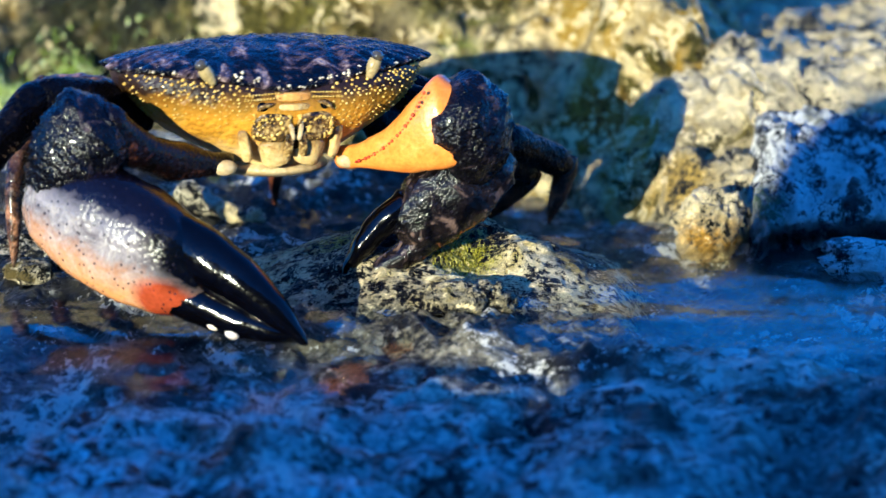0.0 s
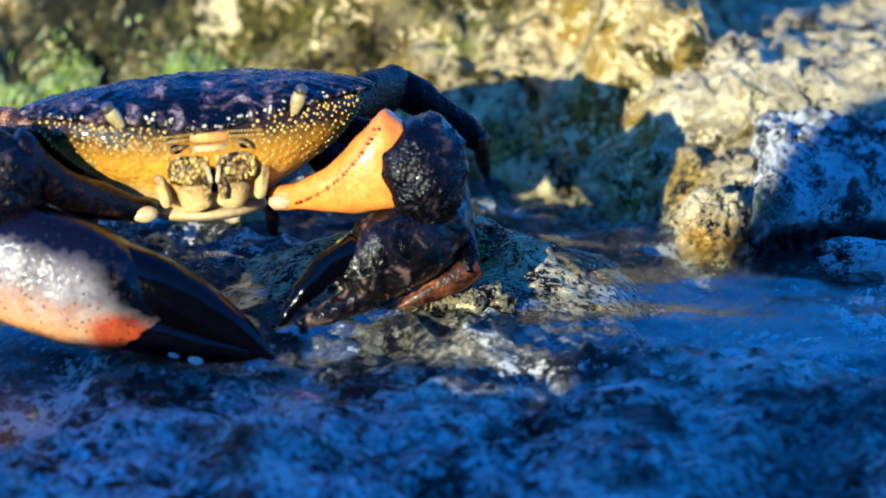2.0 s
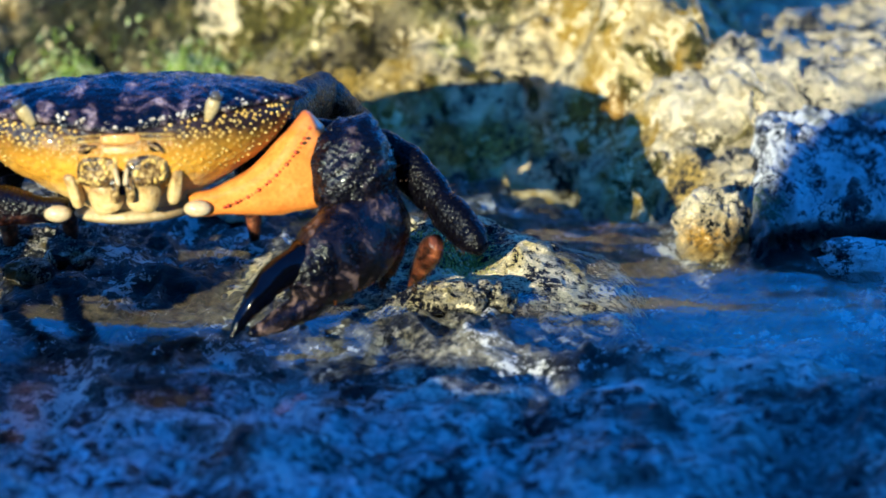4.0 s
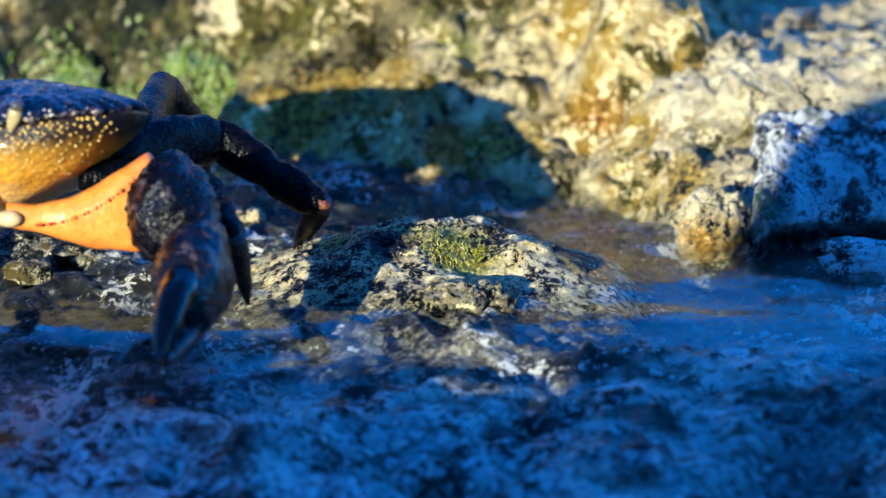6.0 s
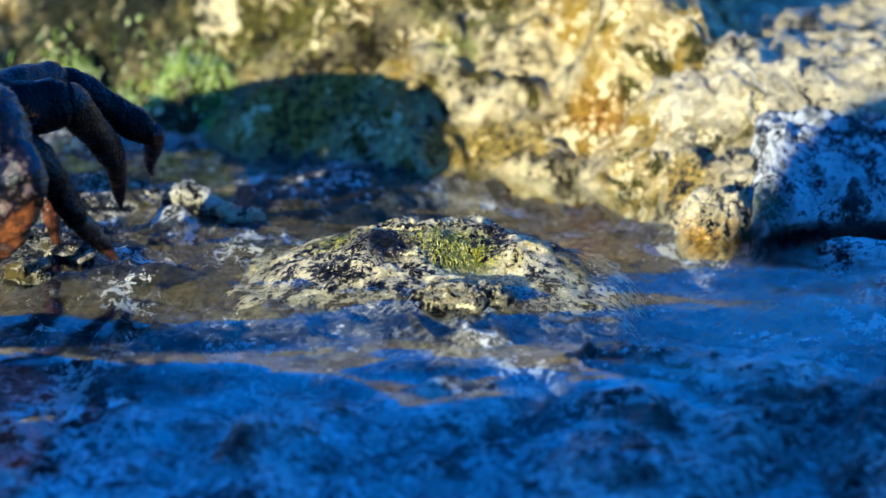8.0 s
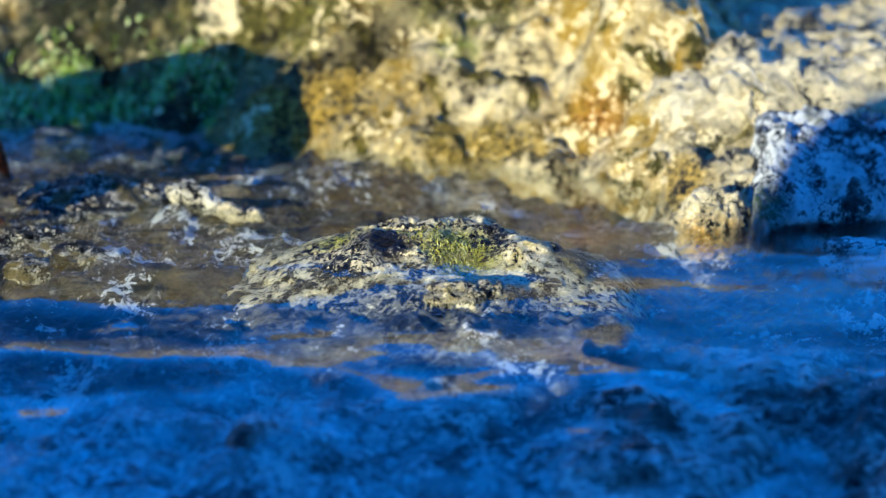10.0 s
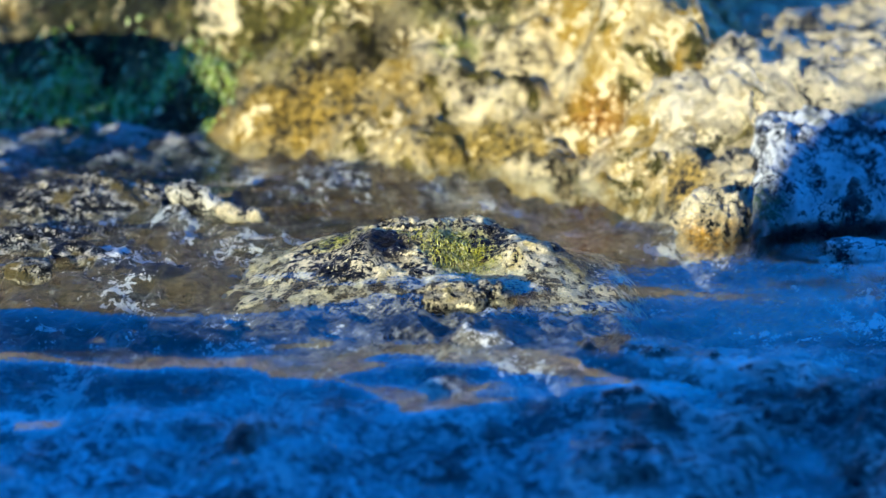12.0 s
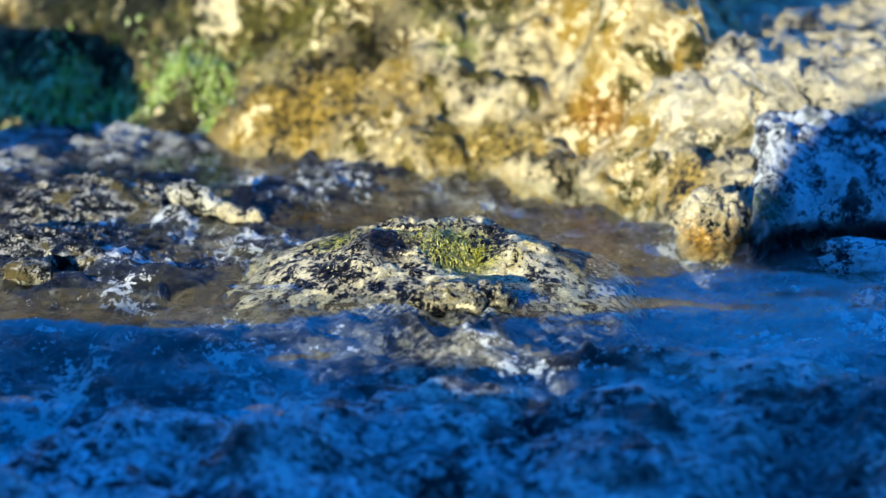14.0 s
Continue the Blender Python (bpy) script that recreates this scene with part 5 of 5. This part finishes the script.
    walk(leg_a[2], [
        (0, seg((0.0940, 0.0155, -0.0347), (0.0877, 0.0149, -0.0516))),
        (0.5, seg((0.0947, 0.0226, -0.0344), (0.0881, 0.0218, -0.0511))),
        (1, seg((0.0953, 0.0276, -0.0282), (0.0894, 0.0264, -0.0451))),
        (1.5, seg((0.0950, 0.0452, -0.0290), (0.0929, 0.0429, -0.0467))),
        (2, seg((0.0825, 0.0536, -0.0229), (0.0861, 0.0654, -0.0361))),
        (2.5, seg((0.0735, 0.0738, -0.0156), (0.0758, 0.0782, -0.0329))),
        (3, seg((0.0711, 0.0753, -0.0161), (0.0732, 0.0849, -0.0312))),
        (3.2, seg((0.0713, 0.0753, -0.0168), (0.0733, 0.0834, -0.0327))),
        (5.5, seg((0.0183, 0.0834, -0.0135), (0.0190, 0.0914, -0.0295))),
        (6, seg((0.0205, 0.0840, -0.0114), (0.0206, 0.0921, -0.0274))),
        (6.5, seg((0.0210, 0.0839, -0.0129), (0.0206, 0.0907, -0.0295))),
        (7, seg((0.0384, 0.0731, -0.0224), (0.0388, 0.0710, -0.0403))),
        (7.5, seg((0.0449, 0.0660, -0.0197), (0.0413, 0.0773, -0.0332))),
        (8, seg((0.0565, 0.0783, -0.0215), (0.0473, 0.0895, -0.0321))),
        (8.7, seg((0.0449, 0.0660, -0.0197), (0.0413, 0.0773, -0.0332))),
        (9.3, seg((0.0565, 0.0783, -0.0215), (0.0473, 0.0895, -0.0321))),
        (9.9, seg((0.0449, 0.0660, -0.0197), (0.0413, 0.0773, -0.0332))),
        (10.5, seg((0.0565, 0.0783, -0.0215), (0.0473, 0.0895, -0.0321))),
        (14.0, seg((0.0565, 0.0783, -0.0215), (0.0473, 0.0895, -0.0321)))])
    walk(leg_b[0], [
        (0, seg((0.0340, 0.0120, -0.0120), (0.0627, -0.0018, -0.0239))),
        (0.5, seg((0.0340, 0.0120, -0.0120), (0.0628, 0.0022, -0.0272))),
        (1, seg((0.0340, 0.0120, -0.0120), (0.0620, -0.0045, -0.0221))),
        (1.5, seg((0.0340, 0.0120, -0.0120), (0.0592, -0.0079, -0.0233))),
        (2, seg((0.0340, 0.0120, -0.0120), (0.0639, 0.0042, -0.0262))),
        (2.5, seg((0.0340, 0.0120, -0.0120), (0.0644, 0.0062, -0.0260))),
        (3, seg((0.0340, 0.0120, -0.0120), (0.0651, 0.0049, -0.0237))),
        (3.2, seg((0.0340, 0.0120, -0.0120), (0.0661, 0.0093, -0.0229))),
        (5.5, seg((0.0340, 0.0120, -0.0120), (0.0669, 0.0047, -0.0074))),
        (6, seg((0.0340, 0.0120, -0.0120), (0.0456, 0.0439, -0.0103))),
        (6.5, seg((0.0340, 0.0120, -0.0120), (0.0449, 0.0441, -0.0148))),
        (7, seg((0.0340, 0.0120, -0.0120), (0.0439, 0.0441, -0.0071))),
        (7.5, seg((0.0340, 0.0120, -0.0120), (0.0399, 0.0443, -0.0030))),
        (8, seg((0.0340, 0.0120, -0.0120), (0.0537, 0.0396, -0.0092))),
        (8.7, seg((0.0340, 0.0120, -0.0120), (0.0399, 0.0443, -0.0030))),
        (9.3, seg((0.0340, 0.0120, -0.0120), (0.0537, 0.0396, -0.0092))),
        (9.9, seg((0.0340, 0.0120, -0.0120), (0.0399, 0.0443, -0.0030))),
        (10.5, seg((0.0340, 0.0120, -0.0120), (0.0537, 0.0396, -0.0092))),
        (14.0, seg((0.0340, 0.0120, -0.0120), (0.0537, 0.0396, -0.0092)))])
    walk(leg_b[1], [
        (0, seg((0.0627, -0.0018, -0.0239), (0.0834, 0.0185, -0.0375))),
        (0.5, seg((0.0628, 0.0022, -0.0272), (0.0769, 0.0234, -0.0467))),
        (1, seg((0.0620, -0.0045, -0.0221), (0.0699, 0.0163, -0.0451))),
        (1.5, seg((0.0592, -0.0079, -0.0233), (0.0665, 0.0100, -0.0488))),
        (2, seg((0.0639, 0.0042, -0.0262), (0.0618, -0.0209, -0.0459))),
        (2.5, seg((0.0644, 0.0062, -0.0260), (0.0630, -0.0190, -0.0457))),
        (3, seg((0.0651, 0.0049, -0.0237), (0.0653, -0.0228, -0.0398))),
        (3.2, seg((0.0661, 0.0093, -0.0229), (0.0678, -0.0180, -0.0395))),
        (5.5, seg((0.0669, 0.0047, -0.0074), (0.0764, 0.0246, -0.0306))),
        (6, seg((0.0456, 0.0439, -0.0103), (0.0710, 0.0515, -0.0283))),
        (6.5, seg((0.0449, 0.0441, -0.0148), (0.0700, 0.0531, -0.0324))),
        (7, seg((0.0439, 0.0441, -0.0071), (0.0432, 0.0682, -0.0282))),
        (7.5, seg((0.0399, 0.0443, -0.0030), (0.0461, 0.0623, -0.0287))),
        (8, seg((0.0537, 0.0396, -0.0092), (0.0502, 0.0665, -0.0261))),
        (8.7, seg((0.0399, 0.0443, -0.0030), (0.0461, 0.0623, -0.0287))),
        (9.3, seg((0.0537, 0.0396, -0.0092), (0.0502, 0.0665, -0.0261))),
        (9.9, seg((0.0399, 0.0443, -0.0030), (0.0461, 0.0623, -0.0287))),
        (10.5, seg((0.0537, 0.0396, -0.0092), (0.0502, 0.0665, -0.0261))),
        (14.0, seg((0.0537, 0.0396, -0.0092), (0.0502, 0.0665, -0.0261)))])
    walk(leg_b[2], [
        (0, seg((0.0834, 0.0185, -0.0375), (0.0697, 0.0230, -0.0513))),
        (0.5, seg((0.0769, 0.0234, -0.0467), (0.0703, 0.0388, -0.0575))),
        (1, seg((0.0699, 0.0163, -0.0451), (0.0572, 0.0266, -0.0565))),
        (1.5, seg((0.0665, 0.0100, -0.0488), (0.0490, 0.0113, -0.0583))),
        (2, seg((0.0618, -0.0209, -0.0459), (0.0434, -0.0196, -0.0536))),
        (2.5, seg((0.0630, -0.0190, -0.0457), (0.0448, -0.0175, -0.0538))),
        (3, seg((0.0653, -0.0228, -0.0398), (0.0591, -0.0069, -0.0502))),
        (3.2, seg((0.0678, -0.0180, -0.0395), (0.0616, -0.0020, -0.0498))),
        (5.5, seg((0.0764, 0.0246, -0.0306), (0.0683, 0.0335, -0.0466))),
        (6, seg((0.0710, 0.0515, -0.0283), (0.0591, 0.0612, -0.0413))),
        (6.5, seg((0.0700, 0.0531, -0.0324), (0.0579, 0.0613, -0.0461))),
        (7, seg((0.0432, 0.0682, -0.0282), (0.0404, 0.0638, -0.0475))),
        (7.5, seg((0.0461, 0.0623, -0.0287), (0.0465, 0.0766, -0.0427))),
        (8, seg((0.0502, 0.0665, -0.0261), (0.0438, 0.0784, -0.0409))),
        (8.7, seg((0.0461, 0.0623, -0.0287), (0.0465, 0.0766, -0.0427))),
        (9.3, seg((0.0502, 0.0665, -0.0261), (0.0438, 0.0784, -0.0409))),
        (9.9, seg((0.0461, 0.0623, -0.0287), (0.0465, 0.0766, -0.0427))),
        (10.5, seg((0.0502, 0.0665, -0.0261), (0.0438, 0.0784, -0.0409))),
        (14.0, seg((0.0502, 0.0665, -0.0261), (0.0438, 0.0784, -0.0409)))])
    walk(leg_c[0], [
        (0, seg((0.0310, 0.0040, -0.0170), (0.0558, 0.0097, -0.0329))),
        (0.5, seg((0.0310, 0.0040, -0.0170), (0.0548, 0.0095, -0.0344))),
        (1, seg((0.0310, 0.0040, -0.0170), (0.0548, 0.0153, -0.0313))),
        (1.5, seg((0.0310, 0.0040, -0.0170), (0.0548, 0.0163, -0.0304))),
        (2, seg((0.0310, 0.0040, -0.0170), (0.0551, 0.0146, -0.0313))),
        (2.5, seg((0.0310, 0.0040, -0.0170), (0.0553, 0.0149, -0.0309))),
        (3, seg((0.0310, 0.0040, -0.0170), (0.0562, 0.0153, -0.0286))),
        (3.2, seg((0.0310, 0.0040, -0.0170), (0.0565, 0.0157, -0.0277))),
        (5.5, seg((0.0310, 0.0040, -0.0170), (0.0515, 0.0245, -0.0248))),
        (6, seg((0.0310, 0.0040, -0.0170), (0.0512, 0.0256, -0.0220))),
        (6.5, seg((0.0310, 0.0040, -0.0170), (0.0543, 0.0221, -0.0226))),
        (7, seg((0.0310, 0.0040, -0.0170), (0.0442, 0.0300, -0.0239))),
        (7.5, seg((0.0310, 0.0040, -0.0170), (0.0590, 0.0132, -0.0228))),
        (8, seg((0.0310, 0.0040, -0.0170), (0.0480, 0.0284, -0.0209))),
        (8.7, seg((0.0310, 0.0040, -0.0170), (0.0590, 0.0132, -0.0228))),
        (9.3, seg((0.0310, 0.0040, -0.0170), (0.0480, 0.0284, -0.0209))),
        (9.9, seg((0.0310, 0.0040, -0.0170), (0.0590, 0.0132, -0.0228))),
        (10.5, seg((0.0310, 0.0040, -0.0170), (0.0480, 0.0284, -0.0209))),
        (14.0, seg((0.0310, 0.0040, -0.0170), (0.0480, 0.0284, -0.0209)))])
    walk(leg_c[1], [
        (0, seg((0.0558, 0.0097, -0.0329), (0.0683, 0.0282, -0.0462))),
        (0.5, seg((0.0548, 0.0095, -0.0344), (0.0627, 0.0273, -0.0517))),
        (1, seg((0.0548, 0.0153, -0.0313), (0.0540, -0.0076, -0.0434))),
        (1.5, seg((0.0548, 0.0163, -0.0304), (0.0542, -0.0059, -0.0438))),
        (2, seg((0.0551, 0.0146, -0.0313), (0.0552, -0.0078, -0.0444))),
        (2.5, seg((0.0553, 0.0149, -0.0309), (0.0560, -0.0075, -0.0440))),
        (3, seg((0.0562, 0.0153, -0.0286), (0.0581, -0.0068, -0.0421))),
        (3.2, seg((0.0565, 0.0157, -0.0277), (0.0597, -0.0065, -0.0408))),
        (5.5, seg((0.0515, 0.0245, -0.0248), (0.0675, 0.0068, -0.0352))),
        (6, seg((0.0512, 0.0256, -0.0220), (0.0665, 0.0079, -0.0334))),
        (6.5, seg((0.0543, 0.0221, -0.0226), (0.0653, 0.0068, -0.0404))),
        (7, seg((0.0442, 0.0300, -0.0239), (0.0611, 0.0164, -0.0382))),
        (7.5, seg((0.0590, 0.0132, -0.0228), (0.0520, 0.0298, -0.0415))),
        (8, seg((0.0480, 0.0284, -0.0209), (0.0490, 0.0457, -0.0403))),
        (8.7, seg((0.0590, 0.0132, -0.0228), (0.0520, 0.0298, -0.0415))),
        (9.3, seg((0.0480, 0.0284, -0.0209), (0.0490, 0.0457, -0.0403))),
        (9.9, seg((0.0590, 0.0132, -0.0228), (0.0520, 0.0298, -0.0415))),
        (10.5, seg((0.0480, 0.0284, -0.0209), (0.0490, 0.0457, -0.0403))),
        (14.0, seg((0.0480, 0.0284, -0.0209), (0.0490, 0.0457, -0.0403)))])
    walk(leg_c[2], [
        (0, seg((0.0683, 0.0282, -0.0462), (0.0579, 0.0153, -0.0533))),
        (0.5, seg((0.0627, 0.0273, -0.0517), (0.0495, 0.0159, -0.0564))),
        (1, seg((0.0540, -0.0076, -0.0434), (0.0487, 0.0069, -0.0527))),
        (1.5, seg((0.0542, -0.0059, -0.0438), (0.0491, 0.0085, -0.0533))),
        (2, seg((0.0552, -0.0078, -0.0444), (0.0506, 0.0068, -0.0539))),
        (2.5, seg((0.0560, -0.0075, -0.0440), (0.0515, 0.0071, -0.0535))),
        (3, seg((0.0581, -0.0068, -0.0421), (0.0548, 0.0074, -0.0528))),
        (3.2, seg((0.0597, -0.0065, -0.0408), (0.0572, 0.0075, -0.0519))),
        (5.5, seg((0.0675, 0.0068, -0.0352), (0.0596, 0.0128, -0.0502))),
        (6, seg((0.0665, 0.0079, -0.0334), (0.0651, 0.0169, -0.0490))),
        (6.5, seg((0.0653, 0.0068, -0.0404), (0.0679, 0.0181, -0.0542))),
        (7, seg((0.0611, 0.0164, -0.0382), (0.0567, 0.0263, -0.0525))),
        (7.5, seg((0.0520, 0.0298, -0.0415), (0.0571, 0.0428, -0.0529))),
        (8, seg((0.0490, 0.0457, -0.0403), (0.0523, 0.0584, -0.0526))),
        (8.7, seg((0.0520, 0.0298, -0.0415), (0.0571, 0.0428, -0.0529))),
        (9.3, seg((0.0490, 0.0457, -0.0403), (0.0523, 0.0584, -0.0526))),
        (9.9, seg((0.0520, 0.0298, -0.0415), (0.0571, 0.0428, -0.0529))),
        (10.5, seg((0.0490, 0.0457, -0.0403), (0.0523, 0.0584, -0.0526))),
        (14.0, seg((0.0490, 0.0457, -0.0403), (0.0523, 0.0584, -0.0526)))])
    walk(leg_d[0], [
        (0, seg((-0.0350, 0.0140, -0.0100), (-0.0525, 0.0408, -0.0096))),
        (0.5, seg((-0.0350, 0.0140, -0.0100), (-0.0585, 0.0343, -0.0022))),
        (14.0, seg((-0.0350, 0.0140, -0.0100), (-0.0585, 0.0343, -0.0022)))])
    walk(leg_d[1], [
        (0, seg((-0.0525, 0.0408, -0.0096), (-0.0642, 0.0252, -0.0324))),
        (0.5, seg((-0.0585, 0.0343, -0.0022), (-0.0688, 0.0146, -0.0224))),
        (14.0, seg((-0.0585, 0.0343, -0.0022), (-0.0688, 0.0146, -0.0224)))])
    walk(leg_d[2], [
        (0, seg((-0.0642, 0.0252, -0.0324), (-0.0658, 0.0210, -0.0539))),
        (0.5, seg((-0.0688, 0.0146, -0.0224), (-0.0698, 0.0112, -0.0441))),
        (14.0, seg((-0.0688, 0.0146, -0.0224), (-0.0698, 0.0112, -0.0441)))])
    walk(water, [
        (0, pose(0, 0, -0.0020)), (1.2, pose(0, 0.002, -0.0022)), (2.5, pose(0, 0, -0.0020)), (2.8, pose(0, 0.005, -0.0012)),
        (3.2, pose(0, 0.002, -0.0018)), (4.3, pose(0, 0.004, -0.0013)), (5.3, pose(0, 0, -0.0020)), (6.4, pose(0, 0, -0.0020)),
        (6.8, pose(0, 0.008, 0.0000)), (7.1, pose(0, 0.014, 0.0060)), (7.4, pose(0, 0.010, 0.0040)), (7.7, pose(0, 0.002, 0.0000)),
        (8.0, pose(0, 0, 0.0006)), (8.3, pose(0, 0.006, 0.0014)), (9.3, pose(0, 0.004, 0.0018)), (10.3, pose(0, 0.006, 0.0036)),
        (11.2, pose(0, 0.004, 0.0034)), (12.1, pose(0, 0.002, 0.0018)), (12.45, pose(0, 0.010, 0.0036)), (12.7, pose(0, 0.016, 0.0084)),
        (13.0, pose(0, 0.014, 0.0084)), (13.3, pose(0, 0.006, 0.0026)), (13.6, pose(0, 0, -0.0008)), (14.0, pose(0, 0, -0.0004))])
    walk(swell, [
        (0, pose(0, -0.02, -0.0170)), (2.4, pose(0, -0.02, -0.0170)), (2.8, pose(0, -0.01, -0.0090)), (3.2, pose(0, -0.01, -0.0100)), (4.3, pose(0, -0.015, -0.0140)),
        (6.3, pose(0, -0.015, -0.0120)), (6.8, pose(0, 0.0, -0.0020)), (7.1, pose(0, 0.012, 0.0030)), (7.4, pose(0, 0.010, 0.0015)), (7.7, pose(0, 0, -0.0040)),
        (8.1, pose(0, 0, -0.0010)), (9.3, pose(0, 0, -0.0014)), (10.3, pose(0, 0, 0.0004)), (11.2, pose(0, -0.003, 0.0000)), (12.1, pose(0, -0.006, -0.0010)),
        (12.4, pose(0, 0.003, 0.0020)), (12.7, pose(0, 0.020, 0.0065)), (13.0, pose(0, 0.026, 0.0070)), (13.25, pose(0, 0.008, 0.0010)), (13.5, pose(0, -0.006, -0.0070)), (14.0, pose(0, -0.010, -0.0100))])


motions()
